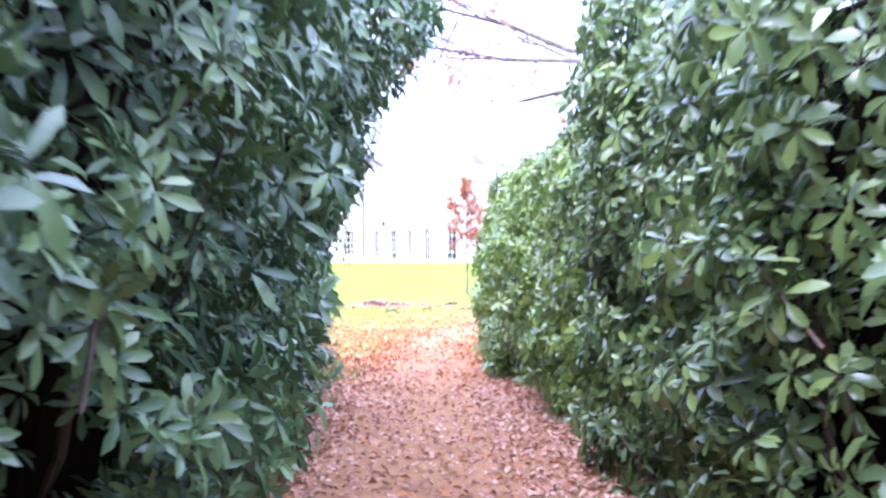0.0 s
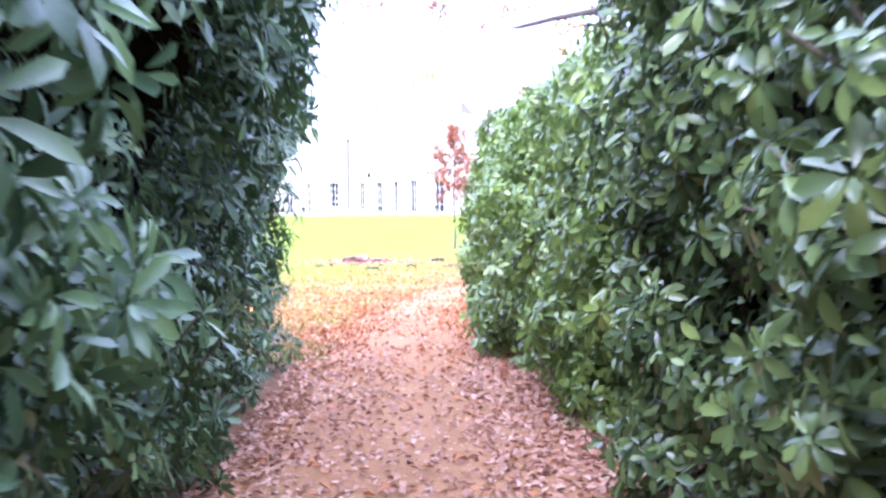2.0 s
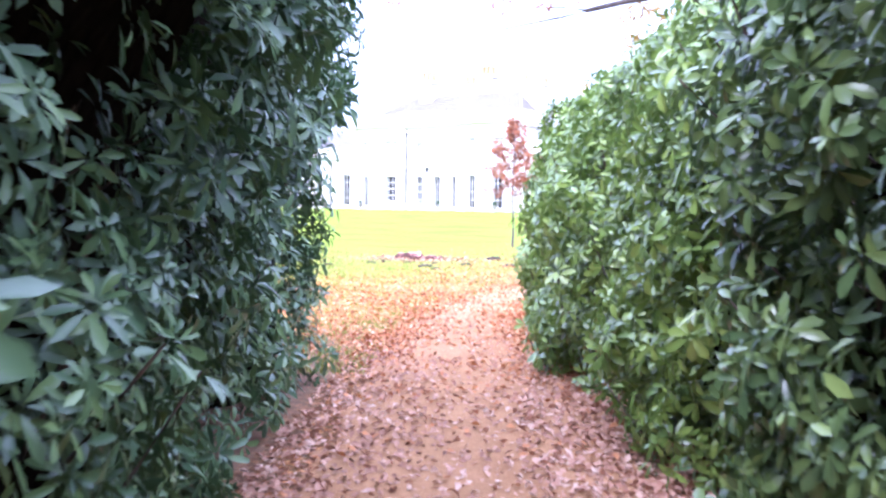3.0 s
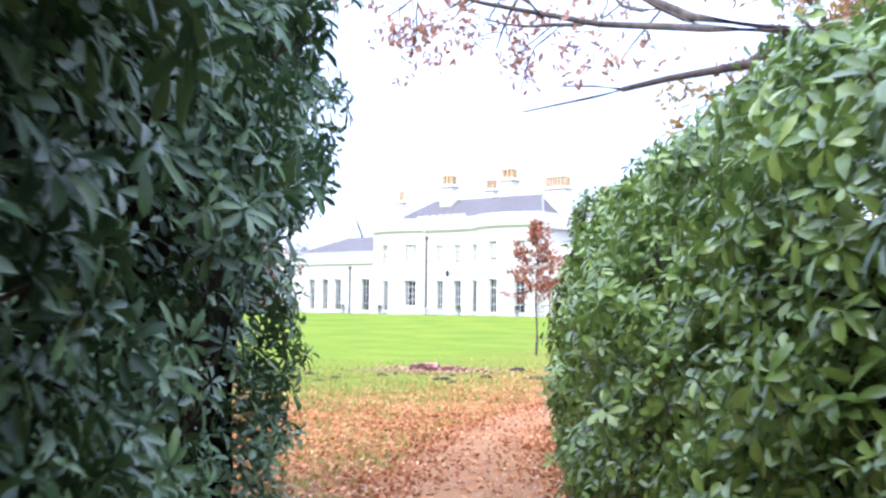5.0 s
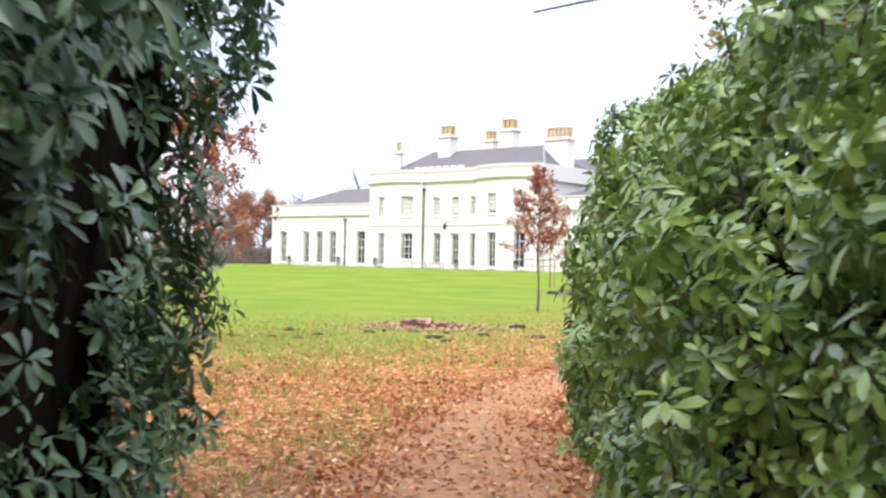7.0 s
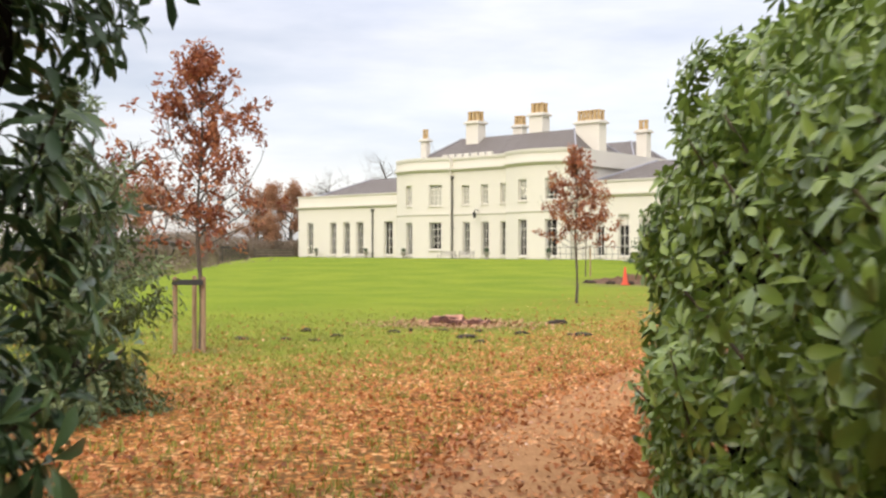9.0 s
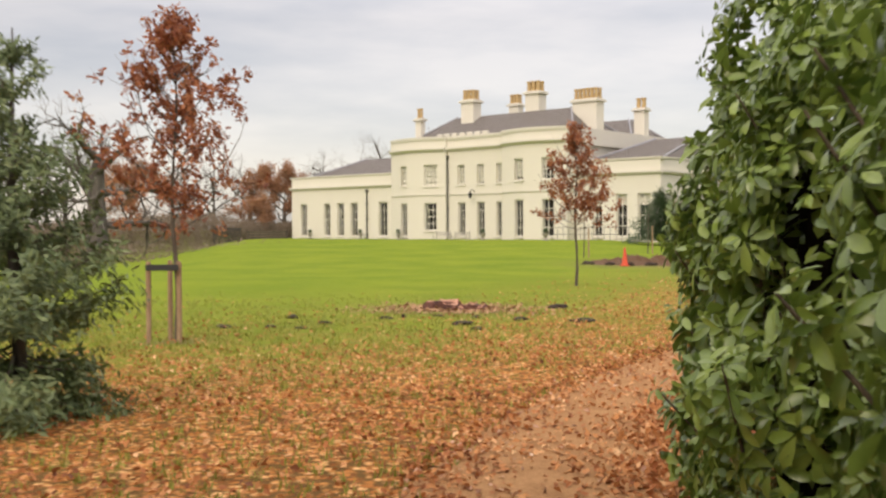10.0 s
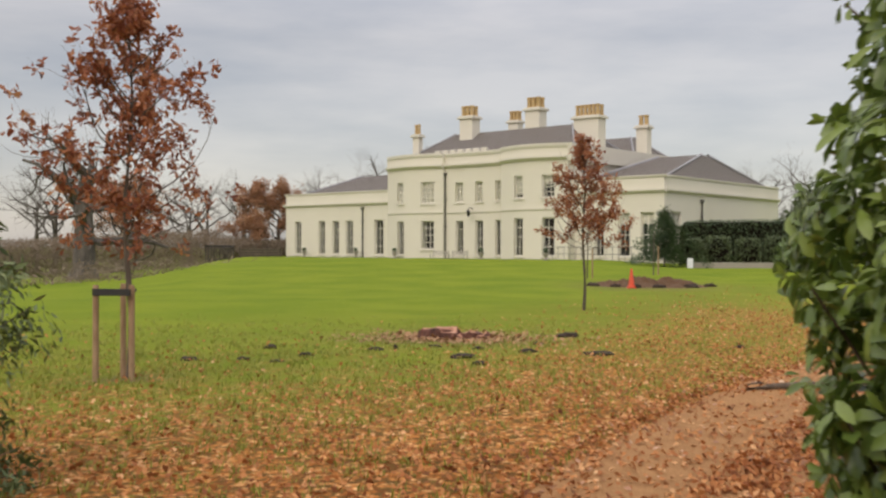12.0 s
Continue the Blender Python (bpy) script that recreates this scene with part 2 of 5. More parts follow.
def raw(name, verts, faces, material, smooth=False):
    """A mesh from a vertex array and a face array of equal-sided faces."""
    verts, faces = np.asarray(verts, dtype=np.float32), np.asarray(faces, dtype=np.int32)
    me = bpy.data.meshes.new(name)
    n, k = faces.shape
    me.vertices.add(len(verts))
    me.vertices.foreach_set("co", verts.ravel())
    me.loops.add(n * k)
    me.loops.foreach_set("vertex_index", faces.ravel())
    me.polygons.add(n)
    me.polygons.foreach_set("loop_start", np.arange(0, n * k, k, dtype=np.int32))
    me.polygons.foreach_set("loop_total", np.full(n, k, dtype=np.int32))
    if smooth:
        me.polygons.foreach_set("use_smooth", np.ones(n, dtype=bool))
    me.update(calc_edges=True)
    me.materials.append(material)
    return me


def box(bm, x0, x1, y0, y1, z0, z1, bevel=0.0):
    r = bmesh.ops.create_cube(bm, size=1.0, matrix=Matrix.Translation(((x0 + x1) / 2, (y0 + y1) / 2, (z0 + z1) / 2)) @ Matrix.Diagonal((x1 - x0, y1 - y0, z1 - z0, 1)))
    if bevel:
        es = list({e for v in r["verts"] for e in v.link_edges})
        bmesh.ops.bevel(bm, geom=es, offset=bevel, segments=2, affect="EDGES")
    return bm


def lathe(bm, profile, at=(0, 0, 0), sides=16):
    rings = []
    for r, z in profile:
        rings.append([bm.verts.new((at[0] + r * math.cos(2 * math.pi * i / sides), at[1] + r * math.sin(2 * math.pi * i / sides), at[2] + z)) for i in range(sides)])
    for a, b in zip(rings, rings[1:]):
        for i in range(sides):
            bm.faces.new((a[i], a[(i + 1) % sides], b[(i + 1) % sides], b[i]))
    bm.faces.new(rings[-1])
    bm.faces.new(rings[0][::-1])
    return bm


def tube(points, radii, sides=6):
    """Vertices and quads of a tapered tube along points."""
    p = [Vector(q) for q in points]
    vs, fs = [], []
    for i, q in enumerate(p):
        d = (p[min(i + 1, len(p) - 1)] - p[max(i - 1, 0)]).normalized()
        a = d.orthogonal().normalized()
        if i and (d.cross(Vector((0, 0, 1)))).length > 0.05:
            a = d.cross(Vector((0, 0, 1))).normalized()
        b = d.cross(a)
        for k in range(sides):
            t = 2 * math.pi * k / sides
            vs.append(q + radii[i] * (math.cos(t) * a + math.sin(t) * b))
    for i in range(len(p) - 1):
        for k in range(sides):
            fs.append((i * sides + k, i * sides + (k + 1) % sides, (i + 1) * sides + (k + 1) % sides, (i + 1) * sides + k))
    return vs, fs


class Tubes:
    def __init__(self):
        self.v, self.f = [], []

    def add(self, points, radii, sides=6):
        v, f = tube(points, radii, sides)
        o = len(self.v)
        self.v += [tuple(q) for q in v]
        self.f += [tuple(i + o for i in q) for q in f]

    def object(self, name, material, parent, label=""):
        return place(new(name, raw(name, self.v, self.f, material, True)), parent, label)


def leaf_shape(length, width, fold, droop):
    """A leaf along +x: a folded, drooping blade of eight triangles."""
    xs = (0.0, 0.36, 0.76, 1.0)
    ws = (0.0, 0.78, 1.0, 0.0)
    v = []
    for x, w in zip(xs, ws):
        z = -droop * x * x * length
        v.append((x * length, 0.0, z))
        if w:
            v.append((x * length, w * width / 2, z + fold * w * width / 2))
            v.append((x * length, -w * width / 2, z + fold * w * width / 2))
    f = [(0, 1, 2), (0, 3, 1), (1, 4, 5), (1, 5, 2), (1, 6, 4), (1, 3, 6), (4, 7, 5), (4, 6, 7)]
    return np.array(v), np.array([(a, c, b) for a, b, c in f])


def lobed_leaf(length, width, fold):
    """A lobed oak leaf: twelve triangles round a point on its midrib."""
    rim = [(0.0, 0.0)] + [(x, w) for x, w in zip((0.2, 0.34, 0.48, 0.64, 0.76), (0.55, 0.30, 1.0, 0.45, 0.75))] + [(1.0, 0.0)]
    rim += [(x, -w) for x, w in rim[-2:0:-1]]
    v = [(0.5 * length, 0.0, 0.0)] + [(x * length, w * width / 2, fold * abs(w) * width / 2 - 0.15 * length * x * x) for x, w in rim]
    return np.array(v), np.array([(0, 1 + (i + 1) % 12, 1 + i) for i in range(12)])


def chip(length, width, fold):
    """A folded two-triangle leaf for far crowns and twigs."""
    v = np.array([(0, 0, 0), (length * 0.5, width / 2, fold * width / 2), (length, 0, 0), (length * 0.5, -width / 2, fold * width / 2)])
    return v, np.array([(0, 2, 1), (0, 3, 2)])


def curl(length, width, rise, twist):
    """A curled dry leaf of four triangles."""
    v = np.array([(0, 0, 0), (length * 0.45, width / 2, rise + twist), (length, 0, rise * 0.6), (length * 0.45, -width / 2, rise - twist), (length * 0.5, 0, rise * 0.2)])
    return v, np.array([(0, 4, 1), (1, 4, 2), (2, 4, 3), (3, 4, 0)])


def broad_leaf(length, width, fold, droop):
    """A leathery leaf along +x with a blunt tip, a sunk midrib and a drooping end."""
    xs = (0.0, 0.16, 0.40, 0.66, 0.87, 1.0)
    ws = (0.0, 0.30, 0.78, 1.0, 0.72, 0.0)
    v, f, last = [(0.0, 0.0, 0.0)], [], None
    for x, w in zip(xs[1:-1], ws[1:-1]):
        z, i = -droop * x * x * length, len(v)
        v += [(x * length, w * width / 2, z + fold * w * width / 2), (x * length, 0.0, z), (x * length, -w * width / 2, z + fold * w * width / 2)]
        if last is None:
            f += [(0, i + 1, i), (0, i + 2, i + 1)]
        else:
            f += [(last, i + 1, i), (last, last + 1, i + 1), (last + 1, i + 2, i + 1), (last + 1, last + 2, i + 2)]
        last = i
    v.append((length, 0.0, -droop * length))
    f += [(last, last + 1, len(v) - 1), (last + 1, last + 2, len(v) - 1)]
    return np.array(v), np.array(f)


def whorl_shape(rng, count, length, width, sag, fine=False):
    """A rosette of leaves round +z, as at the end of a shoot: a spread ring and a few young upright leaves."""
    vs, fs, o = [], [], 0
    for i in range(count):
        young = i >= count - 2
        L = length * (rng.uniform(0.45, 0.65) if young else rng.uniform(0.75, 1.15))
        w = width * rng.uniform(0.85, 1.15) * (0.6 if young else 1.0)
        v, f = (broad_leaf if fine else leaf_shape)(L, w, 0.30, rng.uniform(0.1, 0.45))
        t = 2 * math.pi * (i + rng.uniform(-0.2, 0.2)) / max(1, count - 2)
        up = rng.uniform(0.6, 1.1) if young else rng.normal(0.14 - sag, 0.17)
        m = np.array(Matrix.Rotation(t, 3, "Z") @ Matrix.Rotation(-up, 3, "Y") @ Matrix.Rotation(rng.normal(0, 0.18), 3, "X"))
        v = (v + np.array((0.014, 0, 0))) @ m.T + np.array((0, 0, 0.02 if young else rng.uniform(-0.045, 0.015)))
        vs.append(v)
        fs.append(f + o)
        o += len(v)
    return np.vstack(vs), np.vstack(fs)


def frames_from(normals, rng):
    """Rotation matrices whose z axis is each normal, turned at random about it."""
    n = normals / np.linalg.norm(normals, axis=1, keepdims=True)
    ref = rng.normal(size=n.shape)
    a = np.cross(n, ref)
    a /= np.linalg.norm(a, axis=1, keepdims=True) + 1e-9
    b = np.cross(n, a)
    return np.stack((a, b, n), axis=2)


def scatter(shapes, pos, rot, scale, rng):
    """All shapes set at pos with rot and scale, as one vertex and one face array."""
    pick = rng.integers(0, len(shapes), len(pos))
    vs, fs, o = [], [], 0
    for k, (v, f) in enumerate(shapes):
        i = np.where(pick == k)[0]
        if not len(i):
            continue
        w = np.einsum("nij,vj->nvi", rot[i], v) * scale[i][:, None, None] + pos[i][:, None, :]
        g = f[None] + (np.arange(len(i)) * len(v))[:, None, None] + o
        vs.append(w.reshape(-1, 3))
        fs.append(g.reshape(-1, f.shape[1]))
        o += len(i) * len(v)
    return np.vstack(vs), np.vstack(fs)


def smooth01(t):
    t = np.clip(t, 0.0, 1.0)
    return t * t * (3 - 2 * t)


# ---- ground ----


def ground_z(x, y):
    """Height of the ground: level by the path, a low rise to the house, falling away west of the lawn."""
    rise = 0.74 * smooth01((y - 45) / 33) * (1 - 0.3 * smooth01((x - 4) / 5))
    edge = -x - 15 - 0.22 * (y - 55)
    fall = (1.0 * smooth01(edge / 6) + 0.8 * smooth01((edge - 4) / 16)) * smooth01((y - 34) / 30)
    far = smooth01((y - 140) / 200) * 1.0
    return rise - fall + far


def path_x(y):
    """The path's middle, which bends east beyond the shrubs."""
    return 0.03 + 0.0163 * np.clip(y - 13.5, 0, 100) ** 2.19


def litter_at(x, y):
    d = y - 2.8 * np.clip(x + 2.0, 0, 6.0) * smooth01((y - 16) / 12) + 0.55 * np.clip(-1.5 - x, 0, 7.0)
    return (1.0 - 0.48 * smooth01((d - 18.3) / 8.5) - 0.52 * smooth01((d - 20.5) / 19.5)) * (1.0 - 0.38 * smooth01((y - 19.0) / 12.0))


xs = np.unique(np.concatenate([np.arange(-14, 14.01, 0.35), np.arange(-60, 60.1, 3.0), np.array([-1500, -700, -350, -180, -100, 100, 180, 350, 700, 1500.0])]))
ys = np.unique(np.concatenate([np.arange(-5, 40.01, 0.35), np.arange(42, 140, 3.0), np.array([-1500, -600, -250, -100, -40, -20, -10, 150, 180, 230, 320, 500, 900, 2000.0])]))
gx, gy = np.meshgrid(xs, ys)
gz = ground_z(gx, gy)
bump_near = np.array([noise.noise((a * 0.9, b * 0.9, 0)) * 0.035 + noise.noise((a * 0.25, b * 0.25, 7)) * 0.05 for a, b in zip(gx.ravel(), gy.ravel())]).reshape(gx.shape)
bump_near *= smooth01((np.abs(gx - path_x(np.clip(gy, -50, 40))) - 0.9) / 1.2) * smooth01((gy + 60) / 30)
gz = gz + bump_near
nx = len(xs)
gi = np.arange(len(ys) * nx).reshape(len(ys), nx)
gf = np.stack((gi[:-1, :-1], gi[:-1, 1:], gi[1:, 1:], gi[1:, :-1]), axis=-1).reshape(-1, 4)
ground = tagged(new("ground", raw("ground", np.stack((gx, gy, gz), -1).reshape(-1, 3), gf, ground_mat, True)), "mown green park lawn strewn with fallen leaves", "lawn", kind="structure")
STUMP, TREE_1, TREE_2 = (-1.75, 29.9), (-5.05, 23.75), (0.88, 37.6)
at = ground.data.attributes.new("litter", "FLOAT", "POINT")
at.data.foreach_set("value", litter_at(gx, gy).ravel().astype(np.float32))
bare = 0.75 * np.exp(-(((gx - STUMP[0]) / 1.5) ** 2 + ((gy - STUMP[1]) / 1.3) ** 2)) + 0.7 * np.exp(-(((gx - TREE_1[0]) ** 2 + (gy - TREE_1[1]) ** 2) / 0.16)) + np.exp(-(((gx - 3.95) / 2.4) ** 2 + ((gy - 52.2) / 2.0) ** 2))
bare = np.clip(bare + 0.9 * (1 - smooth01((gy - 11) / 6)) * smooth01((np.abs(gx) - 0.8) / 0.6), 0, 1)
at = ground.data.attributes.new("bare", "FLOAT", "POINT")
at.data.foreach_set("value", bare.ravel().astype(np.float32))


def ground_at(x, y):
    i, j = np.clip(np.searchsorted(ys, y) - 1, 0, len(ys) - 2), np.clip(np.searchsorted(xs, x) - 1, 0, nx - 2)
    u, v = (x - xs[j]) / (xs[j + 1] - xs[j]), (y - ys[i]) / (ys[i + 1] - ys[i])
    return (gz[i, j] * (1 - u) + gz[i, j + 1] * u) * (1 - v) + (gz[i + 1, j] * (1 - u) + gz[i + 1, j + 1] * u) * v


py = np.arange(-6, 36.01, 0.25)
pv, pf = [], []
for k, y in enumerate(py):
    half = 1.12 + 0.2 * float(smooth01((y - 11) / 4)) - 0.30 * float(smooth01((y - 16.5) / 6)) + 0.5 * float(smooth01((y - 22) / 8))
    for j in range(9):
        s = j / 4 - 1
        wob = 0.16 * noise.noise((y * 1.1, s * 3, 3)) + 0.07 * noise.noise((y * 4, s, 5))
        x = float(path_x(y)) + s * half + (wob if abs(s) > 0.9 else 0)
        pv.append((x, y, float(ground_at(x, y)) + 0.012 - (0.03 if abs(s) > 0.95 else 0.0) + 0.012 * noise.noise((x * 2, y * 2, 9))))
for k in range(len(py) - 1):
    for j in range(8):
        a = k * 9 + j
        pf.append((a, a + 1, a + 10, a + 9))
path_ob = tagged(new("path", raw("path", pv, pf, path_mat, True)), "trodden brown earth path littered with fallen leaves", "path", kind="structure")

# ---- the shrubs along the path ----
PROFILE = np.array([(0.93, 0.0), (0.97, 0.15), (1.0, 0.4), (0.98, 0.65), (0.88, 0.82), (0.68, 0.93), (0.38, 0.985), (0.0, 1.0)])


def shrub_surface(rng, n, cx, cy, a, b, h, seed):
    """Points and outward directions on a lumpy, rounded block of foliage."""
    seg = np.hypot(np.diff(PROFILE[:, 0]) * a, np.diff(PROFILE[:, 1]) * h) * (PROFILE[:-1, 0] + PROFILE[1:, 0] + 0.05)
    k = rng.choice(len(seg), n, p=seg / seg.sum())
    u = rng.random(n)
    r = PROFILE[k, 0] * (1 - u) + PROFILE[k + 1, 0] * u
    z = PROFILE[k, 1] * (1 - u) + PROFILE[k + 1, 1] * u
    t = rng.random(n) * 2 * np.pi
    c, s = np.cos(t), np.sin(t)
    q = 1.0 / (np.abs(c) ** 3.2 + np.abs(s) ** 3.2) ** (1 / 3.2)
    px, py_, pz = r * q * c * a, r * q * s * b, z * h
    lump = np.array([0.17 * noise.noise((x * 0.9 + seed, y * 0.9, w * 1.1)) + 0.21 * noise.noise((x * 2.3 + seed, y * 2.3, w * 2.6)) for x, y, w in zip(px, py_, pz)])
    nrm = np.stack((np.sign(c) * np.abs(c) ** 2.2 / a, np.sign(s) * np.abs(s) ** 2.2 / b, np.clip((z - 0.6) * 1.8, -0.1, 2) / h), 1)
    nrm /= np.linalg.norm(nrm, axis=1, keepdims=True)
    grow = 1 + lump / 1.2
    p = np.stack((px * grow + cx, py_ * grow + cy, pz * (1 + 0.5 * lump)), 1)
    p[:, 0] += lean_over(cx, cy, p[:, 2])
    if cx < 0 and cy > 10.5:
        p[:, 1] += 0.25 * smooth01((p[:, 2] - 1.9) / 0.5)
    return p, nrm


def lean_over(cx, cy, z):
    """The western shrubs hang over the path, one of them most of all."""
    if cx > 0:
        return 0.0 * z
    if 5 < cy < 8:
        return 0.85 * smooth01((z - 1.35) / 2.0)
    if cy > 10:
        return 0.10 * smooth01((z - 1.8) / 0.7)
    return 0.26 * smooth01(z / 2.4)



def inside(p, cx, cy, a, b, h, shrink):
    z = np.clip(p[:, 2] / h, 0, 1)
    r = np.interp(z, PROFILE[:, 1], PROFILE[:, 0]) * shrink
    d = (np.abs((p[:, 0] - lean_over(cx, cy, p[:, 2]) - cx) / a) ** 3.2 + np.abs((p[:, 1] - cy) / b) ** 3.2) ** (1 / 3.2)
    return (d < r) & (p[:, 2] < h * shrink)


# middle, half widths and height of each shrub, from behind the start of the walk onward
WEST = [(-2.35, -3.4, 1.7, 2.1, 4.4), (-2.40, 0.2, 1.7, 2.0, 4.5), (-2.45, 3.6, 1.7, 1.9, 4.6), (-2.65, 6.7, 1.7, 1.8, 4.6), (-2.88, 9.3, 1.7, 1.7, 4.7), (-3.07, 11.2, 1.72, 1.35, 4.7)]
EAST = [(2.55, -3.2, 1.7, 2.1, 3.7), (2.60, 0.3, 1.7, 2.0, 3.6), (2.70, 3.7, 1.7, 1.9, 3.5), (2.74, 6.6, 1.7, 1.9, 3.75), (2.60, 9.7, 1.65, 1.7, 2.92), (2.16, 12.5, 1.55, 1.75, 2.88), (1.95, 15.15, 1.40, 1.45, 2.82)]


# bare hollows where the shell painted as shade shows: middle and radius
HOLLOWS = [(0.95, 4.4, 0.45, 0.5), (0.95, 3.1, 0.5, 0.8), (-0.85, 2.3, 0.70, 0.5), (-0.9, 4.9, 1.95, 0.5), (-1.3, 9.5, 1.2, 0.55), (-1.25, 8.2, 1.9, 0.35), (-1.15, 10.1, 0.8, 0.6), (-1.2, 10.7, 1.35, 0.6), (-1.2, 10.5, 2.0, 0.45), (-0.85, 4.1, 2.1, 0.45), (0.95, 2.5, 1.5, 0.6),  (0.75, 14.2, 1.5, 0.42), (0.9, 13.2, 1.35, 0.36), (1.05, 8.1, 0.5, 0.4)]


def spaced(pos, step):
    """The first point in each cell of a grid, so that whorls stand side by side."""
    cell = np.floor(pos / step).astype(np.int64)
    return np.sort(np.unique(cell, axis=0, return_index=True)[1])


def rhododendron(spec, row, leaf_mat, length, width, sag, group, label, seed):
    rng = np.random.default_rng(seed)
    cx, cy, a, b, h = spec
    home = tagged(new("rhododendron_shrub"), label, "shrub", group)
    home.location = (cx, cy, 0)
    shapes = [whorl_shape(rng, c, length, width, sag) for c in (8, 9, 10, 11, 9)]
    area = 2 * (a + b) * 1.8 * h + 3 * a * b
    toward = -np.sign(cx)
    outer, inward = shrub_surface(rng, int(area * 170), cx, cy, a, b, h, seed * 3.7), shrub_surface(rng, int(area * (28 if cx < 0 else 36)), cx, cy, a, b, h, seed * 3.7)
    first = spaced(outer[0], length * (1.02 if spec == row[-1] else 1.18))
    pos, nrm = np.vstack((outer[0][first], inward[0])), np.vstack((outer[1][first], inward[1]))
    back = np.arange(len(pos)) >= len(first)
    keep = np.ones(len(pos), bool)
    for o in row:
        if o != spec:
            keep &= ~inside(pos, *o, 0.93)
    away = (pos[:, 0] - cx) * toward < -0.2
    keep &= ~(away & (rng.random(len(pos)) < 0.86))
    # gaps where the near-black shell shows
    gap = np.array([noise.noise((x * 0.9, y * 0.9 + seed, z * 1.2)) + 0.45 * noise.noise((x * 2.6, y * 2.6 + seed, z * 2.6)) for x, y, z in pos])
    sunk = gap < -0.25
    keep &= ~(sunk & (rng.random(len(pos)) < 0.5))
    for hx, hy, hz, hr in HOLLOWS:
        far = ((pos - np.array((hx, hy, hz))) / np.array((hr * 1.3, hr, hr))) ** 2
        deep = far.sum(1) < 1 + 0.5 * gap
        keep &= ~(deep & (rng.random(len(pos)) < 0.52))
        sunk |= deep
    if cy < 0.1:
        keep &= rng.random(len(pos)) < 0.5
    pos, nrm, sunk, back = pos[keep], nrm[keep], sunk[keep], back[keep]
    depth = rng.random(len(pos)) ** 1.6 * 0.10 + back * rng.uniform(0.10, 0.40, len(pos)) + sunk * rng.uniform(0.20, 0.42, len(pos))
    pos = pos - nrm * depth[:, None] + rng.normal(0, 0.015, pos.shape)
    pos[:, 2] = np.clip(pos[:, 2], 0.06, None)
    up = nrm * 0.85 + np.array((0, 0, 0.45)) + rng.normal(0, 1, pos.shape) * np.array((0.25, 0.62, 0.22))
    # shoots that stand out past the rest, each with two or three whorls
    tops = np.where((depth < 0.08) & ~sunk & ((pos[:, 0] - cx) * toward > -0.3) & (nrm[:, 2] > -0.2))[0]
    tops = tops[rng.permutation(len(tops))[:26]]
    more_pos, more_up = [], []
    for i in tops:
        way = Vector(nrm[i] * 0.55 + np.array((0, 0, 0.8)) + rng.normal(0, 0.25, 3)).normalized()
        q, L = Vector(pos[i]), rng.uniform(0.10, 0.24)
        tip = q + way * L
        shoots = Tubes()
        shoots.add([q - way * 0.2 - home.location, q + way * L * 0.5 - home.location, tip - home.location], [0.008, 0.006, 0.004], 5)
        shoots.object("shoot", twig, home)
        more_pos += [tip, q + way * L * 0.45]
        more_up += [way, way + Vector(rng.normal(0, 0.3, 3))]
    pos, up = np.vstack((pos, np.array(more_pos))), np.vstack((up, np.array(more_up)))
    depth = np.concatenate((depth, np.zeros(len(more_pos))))
    rot = frames_from(up, rng)
    sc = rng.uniform(0.68, 1.2, len(pos))
    # the whorls beside the path that can be told apart
    near = np.where((depth < 0.10) & ((pos[:, 0] - cx) * toward > a * 0.7) & (pos[:, 2] < 3.0) & (pos[:, 1] > 0.5))[0]
    near = near[rng.permutation(len(near))[:150]]
    rest = np.ones(len(pos), bool)
    rest[near] = False
    v, f = scatter(shapes, pos[rest] - np.array((cx, cy, 0)), rot[rest], sc[rest], rng)
    tagged(place(new("foliage", raw("foliage", v, f, leaf_mat)), home), kind="stuff")
    data = [raw("leaf_whorl", *whorl_shape(rng, c, length, width, sag, True), leaf_mat) for c in (8, 9, 10, 11, 9)]
    for i in near:
        o = place(new("leaf_whorl", data[int(rng.integers(0, len(data)))]), home)
        o.matrix_basis = Matrix.Translation(Vector(pos[i]) - Vector((cx, cy, 0))) @ Matrix(rot[i].tolist()).to_4x4() @ Matrix.Scale(float(sc[i]), 4)
    # a closed shell painted near-black for the shade inside, and the stems
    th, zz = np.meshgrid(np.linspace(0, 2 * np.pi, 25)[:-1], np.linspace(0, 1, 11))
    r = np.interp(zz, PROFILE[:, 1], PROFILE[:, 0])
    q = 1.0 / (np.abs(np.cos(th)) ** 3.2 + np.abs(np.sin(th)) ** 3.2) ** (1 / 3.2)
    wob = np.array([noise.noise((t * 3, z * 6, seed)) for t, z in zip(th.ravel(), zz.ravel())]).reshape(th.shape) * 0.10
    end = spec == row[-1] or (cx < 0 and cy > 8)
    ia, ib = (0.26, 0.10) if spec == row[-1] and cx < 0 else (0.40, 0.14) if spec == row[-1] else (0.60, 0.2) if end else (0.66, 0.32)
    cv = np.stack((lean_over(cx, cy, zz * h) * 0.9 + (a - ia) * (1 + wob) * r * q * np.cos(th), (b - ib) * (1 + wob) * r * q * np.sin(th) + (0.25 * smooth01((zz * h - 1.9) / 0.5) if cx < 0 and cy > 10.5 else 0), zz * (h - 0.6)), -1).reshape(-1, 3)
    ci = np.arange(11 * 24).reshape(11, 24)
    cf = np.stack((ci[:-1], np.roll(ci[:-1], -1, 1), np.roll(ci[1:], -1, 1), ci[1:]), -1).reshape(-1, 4)
